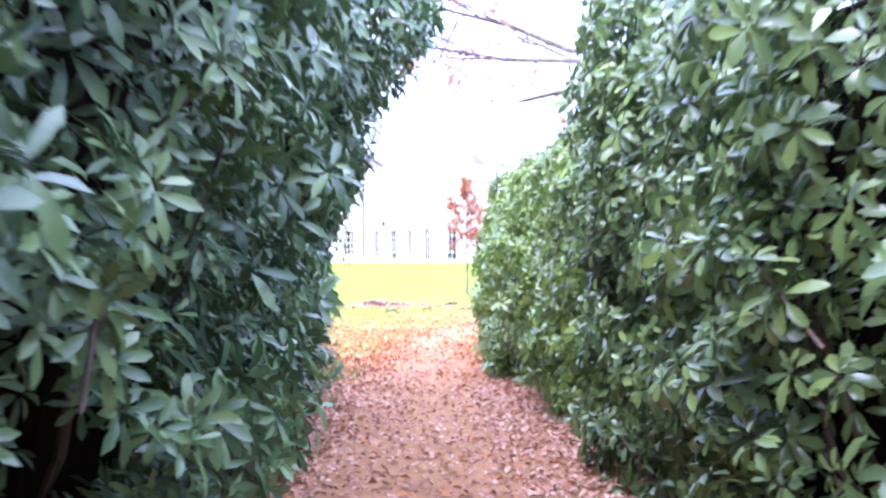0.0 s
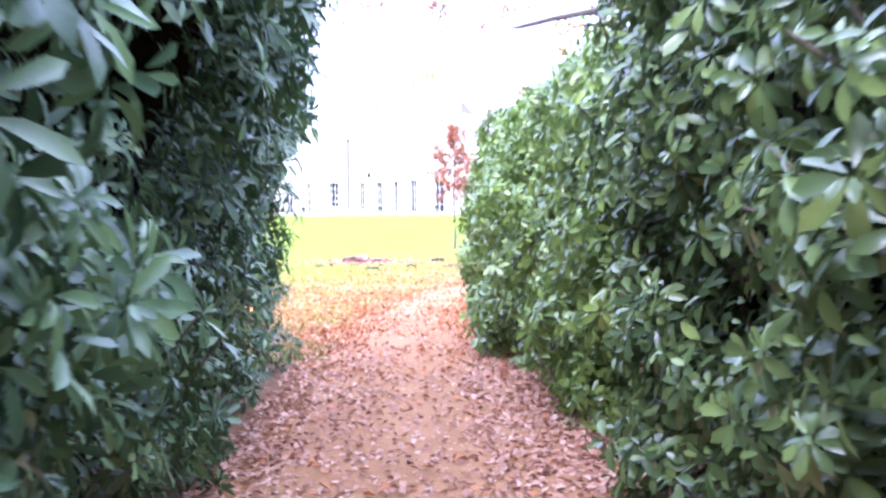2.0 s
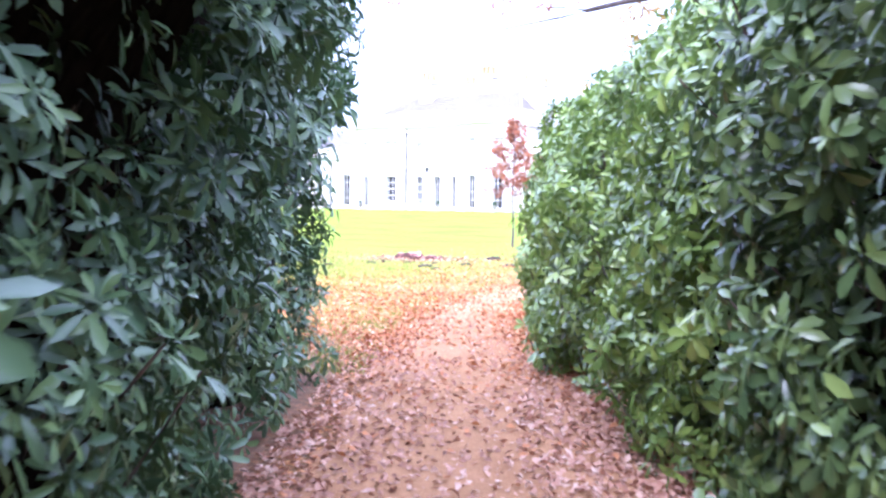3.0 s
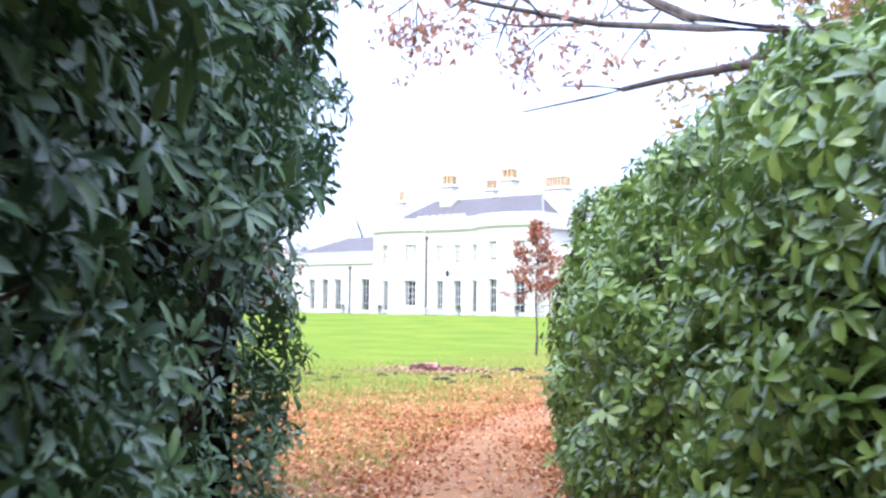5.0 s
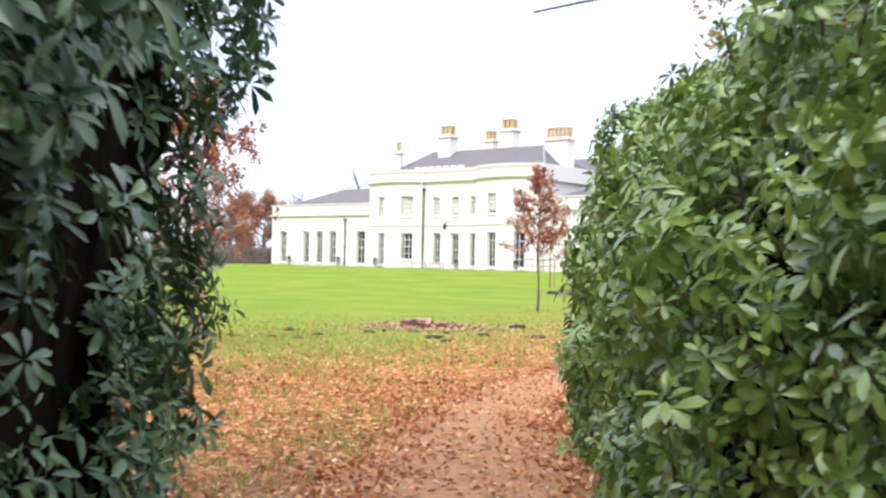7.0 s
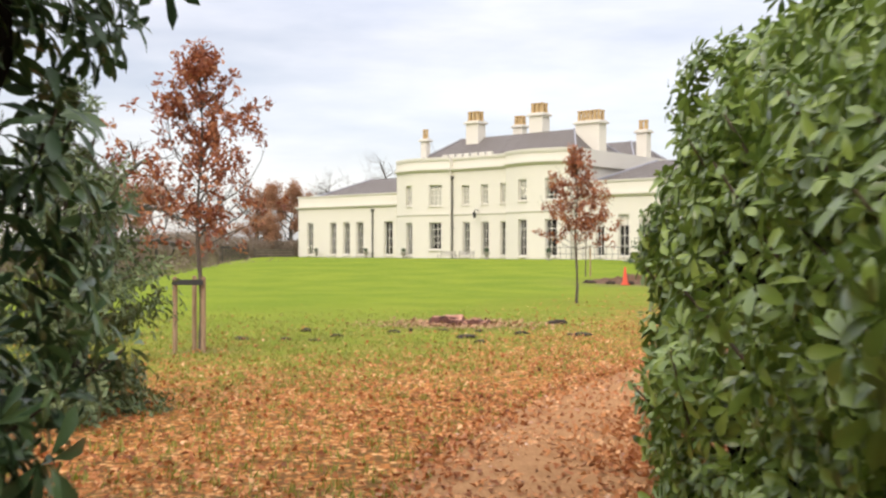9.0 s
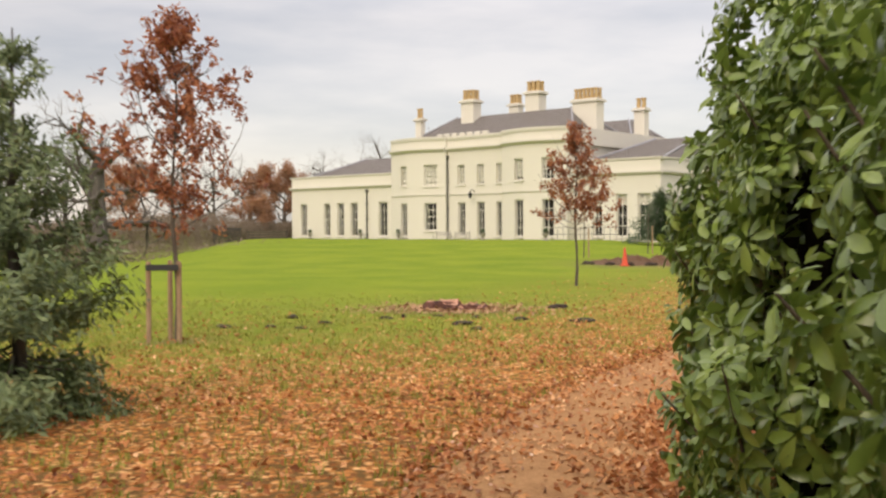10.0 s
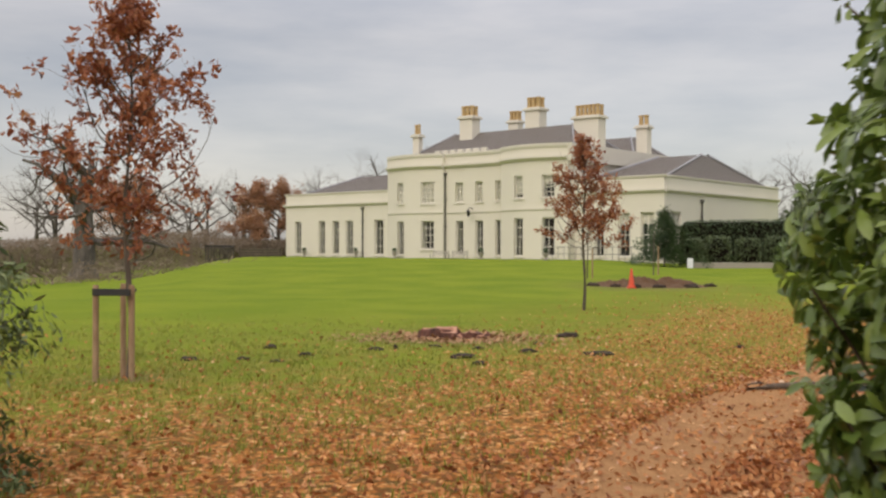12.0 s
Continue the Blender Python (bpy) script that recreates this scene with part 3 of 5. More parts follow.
    place(new("inner_growth", raw("inner_growth", cv, cf, foliage_shade, True)), home, "closed near-black shell painted as the shade among the leaves")
    for k in range(10):
        t = rng.uniform(-1.4, 1.4) + (0 if toward > 0 else math.pi)
        top = rng.uniform(0.3, 0.8)
        e = np.array((math.cos(t) * a, math.sin(t) * b, 0)) * 0.8 * np.interp(top, PROFILE[:, 1], PROFILE[:, 0]) + np.array((0, 0, top * h))
        s = np.array((math.cos(t) * a * 0.45, math.sin(t) * b * 0.5, 0.0))
        m = (s + e) / 2 + rng.normal(0, 0.09, 3) + np.array((math.cos(t), math.sin(t), 0)) * 0.06
        tb = Tubes()
        tb.add([s, m, e], [0.03, 0.02, 0.006])
        for j in range(3):
            u = rng.uniform(0.4, 0.9)
            c = m * (1 - u) + e * u
            tb.add([c, c + rng.normal(0, 0.10, 3) + np.array((math.cos(t) * 0.10, math.sin(t) * 0.08, 0.1))], [0.008, 0.003], 5)
        tb.object("stem", twig, home)
    return home


for i, spec in enumerate(WEST):
    rhododendron(spec, WEST, rhodo_leaf, 0.120, 0.034, 0.05, "shrubs west of the path", "tall dark-green rhododendron shrub with long whorled leaves", 11 + i)
for i, spec in enumerate(EAST):
    far_end = spec[1] > 11
    rhododendron(spec, EAST, rhodo_leaf if spec[1] < 2 else fresh_leaf if spec[1] < 8 else laurel_leaf, 0.113 if far_end else 0.118, 0.043, 0.22, "shrubs east of the path", "broad green rhododendron shrub with glossy leaves beside the path", 41 + i)

# ---- trees ----


def grow(rng, start, way, length, radius, levels, out, tips, bend=0.18, up=0.12, split=(3, 5), sides=6, ratio=0.62, spread=0.75):
    """A limb with its side limbs, as tapered tubes; tips collects (place, way) along the thin ends."""
    n = 5
    p, d = Vector(start), Vector(way).normalized()
    pts, rads = [p.copy()], [radius]
    for i in range(n):
        d = (d + Vector(rng.normal(0, bend, 3)) + Vector((0, 0, up))).normalized()
        p = p + d * (length / n)
        pts.append(p.copy())
        rads.append(radius * (1 - 0.72 * (i + 1) / n))
    out.add(pts, rads, sides)
    if levels == 0:
        for q in pts[1:]:
            tips.append((q, d))
        return
    for k in range(int(rng.integers(split[0], split[1] + 1))):
        u = rng.uniform(0.3, 1.0)
        j = min(int(u * n), n - 1)
        q = pts[j].lerp(pts[j + 1], u * n - j)
        side = Vector(rng.normal(0, 1, 3)).cross(d).normalized()
        w = (d * (1 - spread * 0.5) + side * spread).normalized()
        grow(rng, q, w, length * ratio * rng.uniform(0.75, 1.2), rads[j] * 0.6, levels - 1, out, tips, bend, up, split, max(4, sides - 1), ratio, spread)


def leaves_at(rng, tips, per, size, jitter, keep=1.0, thin_from=99.0, thin_to=100.0, lobed=False):
    if lobed:
        shapes = [lobed_leaf(size, size * 0.62, f) for f in (0.5, -0.35, 0.8)]
    elif size > 0.15:
        shapes = [chip(size, size * 0.6, f) for f in (0.5, -0.4, 0.8)]
    else:
        shapes = [leaf_shape(size, size * 0.55, f, d) for f, d in ((0.5, 0.3), (-0.4, 0.5), (0.8, 0.1))]
    tips = [t for t in tips if rng.random() < keep * (1 - 0.6 * min(1.0, max(0.0, (t[0].z - thin_from) / (thin_to - thin_from))))]
    pos = np.repeat(np.array([tuple(q) for q, _ in tips]), per, axis=0)
    pos = pos + rng.normal(0, jitter, pos.shape)
    rot = frames_from(rng.normal(0, 1, pos.shape), rng)
    return scatter(shapes, pos, rot, rng.uniform(0.6, 1.25, len(pos)), rng)


def young_oak(name, x, y, height, first, spread, seed, label, lean=0.0):
    rng = np.random.default_rng(seed)
    z0 = float(ground_at(x, y))
    home = tagged(new(name), label, "tree", "young oaks on the lawn")
    home.location = (x, y, z0)
    t = Tubes()
    pts = [Vector((0.03 * math.sin(k * 1.3) + lean * k / 8, 0.03 * math.cos(k), -0.05 + height * k / 8)) for k in range(9)]
    t.add(pts, [0.04 * (1 - 0.11 * k) + 0.004 for k in range(9)], 8)
    t.object("trunk", bark, home)
    tips = []
    n = 38
    for k in range(n):
        u = ((k + rng.uniform(0, 0.8)) / n) ** 1.2
        z = first + (height - first) * u
        i = min(int(z / height * 8), 7)
        q = pts[i].lerp(pts[i + 1], z / height * 8 - i)
        t_ = k * 2.4 + rng.uniform(-0.3, 0.3)
        L = spread * (0.72 + 0.28 * min(1.0, u * 6)) * (1 - 0.86 * u) * rng.uniform(0.6, 1.2)
        one = Tubes()
        grow(rng, q, (math.cos(t_), math.sin(t_), 0.22 + 1.1 * u), L, 0.012, 1, one, tips, 0.16, 0.10, (3, 5), 5, 0.55, 0.8)
        one.object("limb", bark, home)
    v, f = leaves_at(rng, tips, 15, 0.090, 0.048, 0.54, height * 0.5, height, True)
    tagged(place(new("crown", raw("crown", v, f, oak_leaf)), home, "sparse russet autumn leaves"), kind="stuff")
    return home


young_oak("young_oak", TREE_1[0], TREE_1[1], 4.38, 1.55, 1.64, 5, "young oak with russet leaves tied between wooden stakes")
young_oak("young_oak", TREE_2[0], TREE_2[1], 4.15, 1.5, 1.65, 9, "slender young oak with russet leaves on the lawn")


def tree_stakes(x, y):
    z0 = float(ground_at(x, y))
    home = tagged(new("tree_stakes"), "three weathered wooden stakes with a dark crossbar round a young tree", "tree stakes")
    home.location = (x, y, z0)
    for dx, dy in ((-0.26, -0.30), (0.14, -0.25), (-0.17, 0.26)):
        bm = bmesh.new()
        lathe(bm, [(0.036, -0.1), (0.036, 1.06), (0.030, 1.10)], (dx, dy, 0), 10)
        part("stake", bm, stake_wood, home)
    bm = bmesh.new()
    box(bm, -0.28, 0.165, -0.36, -0.33, 0.98, 1.06, 0.006)
    part("crossbar", bm, dark_metal, home, "dark horizontal crossbar")
    bm = bmesh.new()
    box(bm, -0.06, 0.02, -0.32, 0.20, 1.0, 1.045, 0.006)
    part("tie", bm, dark_metal, home, "black rubber tie")


tree_stakes(*TREE_1)


def big_oak():
    rng = np.random.default_rng(21)
    home = tagged(new("oak_tree"), "old oak with spreading limbs and last brown leaves behind shrubs", "tree")
    home.location = (6.4, 17.4, 0)
    t = Tubes()
    t.add([(0, 0, -0.1), (0.05, 0, 0.5), (0.0, 0.05, 2.5), (-0.1, 0.1, 4.5), (0.1, 0, 8.5)], [0.62, 0.46, 0.40, 0.34, 0.16], 14)
    t.object("trunk", old_bark, home)
    tips = []
    limb = Tubes()
    limb.add([(-0.1, 0, 4.3), (-1.6, -0.3, 4.75), (-3.1, -0.6, 4.70), (-3.7, -0.7, 4.30), (-4.6, -0.8, 4.12), (-5.1, -0.8, 4.0)], [0.15, 0.10, 0.07, 0.055, 0.038, 0.03], 8)
    limb.add([(-4.6, -0.8, 4.12), (-5.4, -0.8, 3.92), (-6.2, -0.75, 3.76)], [0.025, 0.016, 0.010], 5)
    limb.add([(-5.05, -0.8, 4.0), (-5.4, -0.9, 4.02), (-5.8, -1.0, 4.0)], [0.022, 0.014, 0.006], 5)
    limb.add([(-3.1, -0.6, 4.70), (-4.2, -1.2, 4.58), (-5.4, -1.5, 4.55), (-6.6, -1.7, 4.72), (-7.4, -1.8, 4.9)], [0.06, 0.045, 0.034, 0.022, 0.010], 6)
    limb.add([(-3.1, -0.6, 4.70), (-4.3, -0.7, 4.85), (-5.3, -0.8, 5.25), (-6.3, -0.8, 5.5), (-7.3, -0.9, 5.45)], [0.06, 0.05, 0.038, 0.026, 0.012], 6)
    limb.object("limb", bark, home)
    for q, w, L in (((-3.2, -0.6, 4.6), (-0.5, 0.3, -0.6), 0.9), ((-2.7, -0.5, 4.7), (-0.4, 0.5, -0.5), 0.9), ((-3.0, -0.5, 4.7), (0.1, -0.5, -0.6), 0.9), ((-5.3, -0.8, 5.25), (-0.8, -0.5, 0.2), 1.3), ((-6.0, -0.8, 5.45), (-0.6, 0.3, -0.5), 1.1), ((-6.6, -0.8, 5.5), (-1, 0.2, 0.1), 1.2), ((-4.6, -0.7, 4.95), (-0.7, 0.4, -0.15), 1.5), ((-5.8, -0.8, 5.4), (-0.7, -0.3, 0.5), 1.3), ((-7.0, -0.9, 5.5), (-0.8, 0.3, -0.2), 1.0),
                    ((-4.2, -1.2, 4.58), (-1, -0.5, 0.25), 1.5), ((-5.4, -1.5, 4.55), (-1, 0.5, 0.3), 1.4), ((-6.0, -1.6, 4.6), (-1, -0.4, 0.5), 1.3), ((-2.6, -0.5, 4.7), (-0.7, -0.6, 0.5), 2.2), ((-1.6, -0.3, 4.75), (-0.8, 0.6, 0.6), 2.4)):
        one = Tubes()
        grow(rng, q, w, L, 0.030, 2, one, tips, 0.22, 0.04, (3, 5), 5, 0.6, 0.75)
        one.object("limb", bark, home)
    for k in range(11):
        a = k * 2.4
        one = Tubes()
        grow(rng, (0, 0, 4.6 + 0.35 * k), (math.cos(a), math.sin(a), 0.55), 3.4 - 0.14 * k, 0.11, 2, one, tips, 0.2, 0.04, (3, 5), 6, 0.6, 0.7)
        one.object("limb", bark, home)
    v, f = leaves_at(rng, tips, 4, 0.10, 0.06, 0.36, lobed=True)
    tagged(place(new("crown", raw("crown", v, f, beech_leaf)), home, "thin brown autumn leaves"), kind="stuff")
    gold = []
    for z, w in ((2.3, (-1, 0.25, 0.25)), (2.9, (-1, 0.1, 0.5)), (3.3, (-0.9, 0.5, 0.7)), (2.7, (-0.8, -0.3, 0.55)), (3.8, (-0.7, 0.2, 0.9))):
        one = Tubes()
        grow(rng, (-0.2, 0.1, z), w, 3.3, 0.06, 2, one, gold, 0.2, 0.08, (4, 6), 6, 0.55, 0.75)
        one.object("limb", bark, home)
    v, f = leaves_at(rng, gold, 11, 0.12, 0.10, lobed=True)
    tagged(place(new("crown", raw("crown", v, f, golden_leaf)), home, "dense golden-brown leaves on the low boughs"), kind="stuff")


big_oak()


def bare_tree(name, x, y, height, radius, seed, label, levels=3, leaves=None, per=0, size=0.2, group="", broken=False, base=0.22):
    rng = np.random.default_rng(seed)
    home = tagged(new(name), label, "tree", group)
    home.location = (x, y, float(ground_at(x, y)) - 0.1)
    t = Tubes()
    t.add([(0, 0, 0), (0.1, 0, height * 0.08), (0, 0.1, height * 0.35), (0.15, 0.1, height * 0.62)], [radius * 1.5, radius, radius * 0.8, radius * 0.45], 10)
    t.object("trunk", old_bark, home)
    tips = []
    for k in range(8):
        a, u = k * 2.4 + rng.uniform(-0.3, 0.3), base + 0.4 * k / 7
        low = 0.15 if broken and k < 4 else 0.75
        limbs = Tubes()
        grow(rng, (0, 0, height * u), (math.cos(a), math.sin(a), low), height * (0.48 - 0.02 * k), radius * 0.42, levels, limbs, tips, 0.22, 0.08 if not broken else 0.03, (3, 4), 5, 0.6, 0.75)
        limbs.object("limb", old_bark, home)
    if leaves:
        v, f = leaves_at(rng, tips, per, size, size * 1.2)
        tagged(place(new("crown", raw("crown", v, f, leaves)), home), kind="stuff")
    return home


bare_tree("veteran_tree", -29.5, 76.0, 11.5, 0.75, 31, "old broken bare tree with heavy twisted limbs", 3, broken=True)
for i, (x, y, h, lv) in enumerate([(-31.0, 118, 9.0, None), (-22.5, 121, 9.5, None), (-17.5, 128, 12.6, None), (-8.0, 135, 15.5, None), (-37, 124, 10.5, None), (-33.5, 108, 8.5, None), (-42, 112, 9.5, beech_leaf), (-54, 118, 11, None), (-48, 110, 12, None), (-60, 112, 13, None), (25.0, 128, 11.2, None), (29.5, 124, 11.5, None)]):
    bare_tree("park_tree", x, y, h, 0.3, 60 + i, "tree with clinging brown autumn leaves behind the house" if lv else "bare winter tree behind the house", 3, lv, 7, 0.2, "far park trees")
bare_tree("copper_tree", -23.6, 103.5, 7.6, 0.2, 81, "tall tree with copper-brown leaves beside the house", 2, beech_leaf, 44, 0.19, base=0.1)


def leafy_mass(name, label, category, pts, nrm, size, material, seed, group=""):
    rng = np.random.default_rng(seed)
    shapes = [chip(size * k, size * w, f) for k, w, f in ((1.0, 0.55, 0.5), (2.0, 0.16, 0.3), (2.6, 0.12, 0.2))]
    rot = frames_from(nrm + rng.normal(0, 0.7, nrm.shape), rng)
    v, f = scatter(shapes, pts, rot, rng.uniform(0.6, 1.3, len(pts)), rng)
    o = tagged(new(name, raw(name, v, f, material)), label, category, group)
    return o


def thicket():
    rng = np.random.default_rng(3)
    n = 130000
    x = rng.uniform(-78, -22.2, n)
    y = 96 + rng.uniform(-4, 4, n) + 0.25 * (x + 40) + 2.5 * smooth01((x + 30) / 4)
    top = 3.15 + np.array([1.3 * noise.noise((a * 0.16, 0, 0)) + 0.7 * noise.noise((a * 0.6, 4, 0)) for a in x])
    top = top * (0.42 + 0.58 * smooth01((-25.0 - x) / 5))
    z = rng.random(n) ** 0.8 * top + ground_z(x, y)
    p = np.stack((x, y, z), 1)
    o = leafy_mass("thicket", "brown winter thicket of bare twigs and dead leaves", "thicket", p, rng.normal(0, 1, p.shape) + np.array((0, -0.6, 0)), 0.20, thicket_twig, 4)
    tagged(o, kind="stuff")
    n = 2600
    x = rng.normal(-26.0, 3.3, n)
    y = rng.normal(71.5, 1.6, n)
    z = ground_z(x, y) + rng.random(n) ** 2 * 1.2 * np.exp(-((x + 26.0) / 6) ** 2)
    p = np.stack((x, y, z), 1)
    tagged(leafy_mass("brush_pile", "heap of fallen grey branches and dead brush under the old tree", "brush pile", p, rng.normal(0, 1, p.shape), 0.2, thicket_twig, 6), kind="stuff")


thicket()


def conifer(name, x, y, height, width, seed, label, spray=0.16, count=5200, material=None):
    """A feathery evergreen: a stem, drooping side shoots and flat sprays."""
    rng = np.random.default_rng(seed)
    home = tagged(new(name), label, "conifer")
    home.location = (x, y, float(ground_at(x, y)))
    t = Tubes()
    t.add([(0, 0, -0.05), (0.03, 0, height * 0.5), (0, 0.02, height)], [0.06, 0.035, 0.006], 8)
    t.object("trunk", bark, home)
    pos, nrm = [], []
    shoots = 64
    for k in range(shoots):
        u = (k + rng.uniform(0, 1)) / shoots
        a = k * 2.4
        L = width * (1 - u) ** 0.7 * rng.uniform(0.55, 1.15) * (0.85 + 0.3 * math.sin(u * 21))
        z = height * (0.06 + 0.94 * u)
        one = Tubes()
        pts = []
        for j in range(5):
            s = j / 4
            pts.append(Vector((math.cos(a) * L * s, math.sin(a) * L * s, z + L * (0.42 * s - 0.55 * s * s))))
        one.add(pts, [0.012, 0.009, 0.007, 0.004, 0.002], 4)
        one.object("shoot", bark, home)
        m = max(6, int(count / shoots * (0.4 + (1 - u))))
        s = rng.random(m) ** 0.7
        q = np.array([tuple(pts[min(int(i * 4), 3)].lerp(pts[min(int(i * 4), 3) + 1], i * 4 - min(int(i * 4), 3))) for i in s])
        q += rng.normal(0, 0.07, q.shape) * (0.6 + width * 0.5) - np.array((0, 0, 0.03))
        pos.append(q)
        nrm.append(np.tile((-math.sin(a), math.cos(a), 0.8), (m, 1)))
    pos, nrm = np.vstack(pos), np.vstack(nrm)
    shapes = [chip(spray, spray * 0.3, f) for f in (0.3, 0.7, -0.4)]
    rot = frames_from(nrm + rng.normal(0, 0.5, nrm.shape), rng)
    v, f = scatter(shapes, pos, rot, rng.uniform(0.5, 1.2, len(pos)), rng)
    tagged(place(new("foliage", raw("foliage", v, f, material or conifer_leaf)), home), kind="stuff")
    return home



def tiered_conifer(x, y, height, width, seed):
    """An open evergreen: spaced tiers of boughs with upswept tips and hanging sprays."""
    rng = np.random.default_rng(seed)
    home = tagged(new("feathery_conifer"), "feathery grey-green conifer with drooping sprays on the leafy grass", "conifer")
    home.location = (x, y, float(ground_at(x, y)))
    t = Tubes()
    t.add([(0.10, 0, -0.05), (0.05, 0, 0.35), (-0.03, 0.02, height * 0.5), (0, 0.02, height)], [0.075, 0.06, 0.04, 0.006], 9)
    t.object("trunk", old_bark, home)
    pos, nrm, size = [], [], []
    for tier in range(10):
        u = tier / 9
        for k in range(6 if tier < 7 else 4):
            a = tier * 1.1 + k * 2 * math.pi / 6 + rng.uniform(-0.35, 0.35)
            L = width * (1 - 0.80 * u ** 1.3) * rng.uniform(0.6, 1.12)
            z = height * (0.085 + 0.84 * u) + rng.uniform(-0.06, 0.06)
            way, side = np.array((math.cos(a), math.sin(a), 0)), np.array((-math.sin(a), math.cos(a), 0))
            rise = 0.10 + 0.75 * u
            pts = [Vector(way * L * q) + Vector((0, 0, z + L * (rise * q - 0.45 * q * (1 - q) - (0.30 * q if u < 0.2 else 0)))) for q in (0, 0.25, 0.5, 0.75, 1.0)]
            one = Tubes()
            one.add(pts, [0.016, 0.012, 0.009, 0.006, 0.003], 5)
            one.object("bough", bark, home)
            # side shoots, each a row of hanging sprays
            n = int((27 - 10 * u) * (0.6 + 0.4 * L / width))
            for j in range(n):
                q = 0.14 + 0.86 * (j + rng.random()) / n
                i = min(int(q * 4), 3)
                root = np.array(pts[i].lerp(pts[i + 1], q * 4 - i))
                reach = L * (0.42 * (1 - 0.5 * q) + 0.05) * rng.uniform(0.5, 1.1) * (1 if j % 2 else -1)
                m = int(22 - 9 * u)
                w = rng.random(m)
                p = root + side * (reach * w)[:, None] + way * (abs(reach) * 0.5 * w)[:, None]
                p[:, 2] -= (0.34 - 0.26 * u) * (0.3 + 0.7 * w) * rng.random(m)
                pos.append(p + rng.normal(0, 0.024, p.shape))
                nrm.append(np.tile(side * np.sign(reach) * 0.4 + way * 0.9 + np.array((0, 0, 0.5)), (m, 1)))
                size.append(np.full(m, 1.0 - 0.35 * u))
    pos, nrm, size = np.vstack(pos), np.vstack(nrm), np.concatenate(size)
    shapes = [chip(0.10, 0.032, f) for f in (0.3, 0.7, -0.4)]
    v, f = scatter(shapes, pos, frames_from(nrm + rng.normal(0, 0.45, nrm.shape), rng), size * rng.uniform(0.6, 1.25, len(pos)), rng)
    tagged(place(new("foliage", raw("foliage", v, f, conifer_leaf)), home), kind="stuff")


tiered_conifer(-4.36, 18.2, 3.15, 1.05, 14)
conifer("small_conifer", 7.05, 70.6, 3.1, 2.5, 15, "small dark green conifer on the lawn before the house", 0.2, 9000, box_leaf)

# ---- the house ----
house = tagged(new("country_house"), "white stuccoed country mansion with slate roofs and clay chimney pots", "house")
house.matrix_world = pose(-11.59, 91.68, 0.45, 0, 0, -35)
WALL = 0.45


def front_line(u):
    """How far the garden front stands forward at u: two shallow bows on the middle block."""
    if 0 <= u <= 5.7:
        return -0.25 - 0.75 * math.sin(math.pi * u / 5.7)
    if 11.6 <= u <= 17.2:
        return -0.9 - 0.75 * math.sin(math.pi * (u - 11.6) / 5.6)
    return 0.0


def flat_line(u):
    return 0.0


def grid_wall(name, u0, u1, z0, z1, holes, line, step=0.7, at=None):
    """A wall with thickness and openings that go through it, along a straight or bowed line."""
    us = sorted({u0, u1, *[h[0] for h in holes], *[h[1] for h in holes], *np.arange(u0, u1, step).round(3).tolist()})
    us = [a for i, a in enumerate(us) if i == 0 or a - us[i - 1] > 0.015]
    zs = sorted({z0, z1, *[h[2] for h in holes], *[h[3] for h in holes]})
    solid = {}
    for i in range(len(us) - 1):
        for j in range(len(zs) - 1):
            um, zm = (us[i] + us[i + 1]) / 2, (zs[j] + zs[j + 1]) / 2
            solid[i, j] = not any(h[0] < um < h[1] and h[2] < zm < h[3] for h in holes)
    bm = bmesh.new()
    made = {}

    def vert(i, j, back):
        if (i, j, back) not in made:
            made[i, j, back] = bm.verts.new((us[i], line(min(max(us[i], u0 + 1e-6), u1 - 1e-6)) + (WALL if back else 0), zs[j]))
        return made[i, j, back]

    for (i, j), s in solid.items():
        if not s:
            continue
        bm.faces.new((vert(i, j, 0), vert(i + 1, j, 0), vert(i + 1, j + 1, 0), vert(i, j + 1, 0)))
        bm.faces.new((vert(i, j, 1), vert(i, j + 1, 1), vert(i + 1, j + 1, 1), vert(i + 1, j, 1)))
        for (di, dj), (a, b) in {(-1, 0): ((0, 0), (0, 1)), (1, 0): ((1, 1), (1, 0)), (0, -1): ((1, 0), (0, 0)), (0, 1): ((0, 1), (1, 1))}.items():
            if not solid.get((i + di, j + dj), False):
                p, q = (i + a[0], j + a[1]), (i + b[0], j + b[1])
                bm.faces.new((vert(*p, 0), vert(*q, 0), vert(*q, 1), vert(*p, 1)))
    bmesh.ops.recalc_face_normals(bm, faces=bm.faces)
    o = part(name, bm, stucco, house)
    if at:
        o.matrix_basis = at
    return o


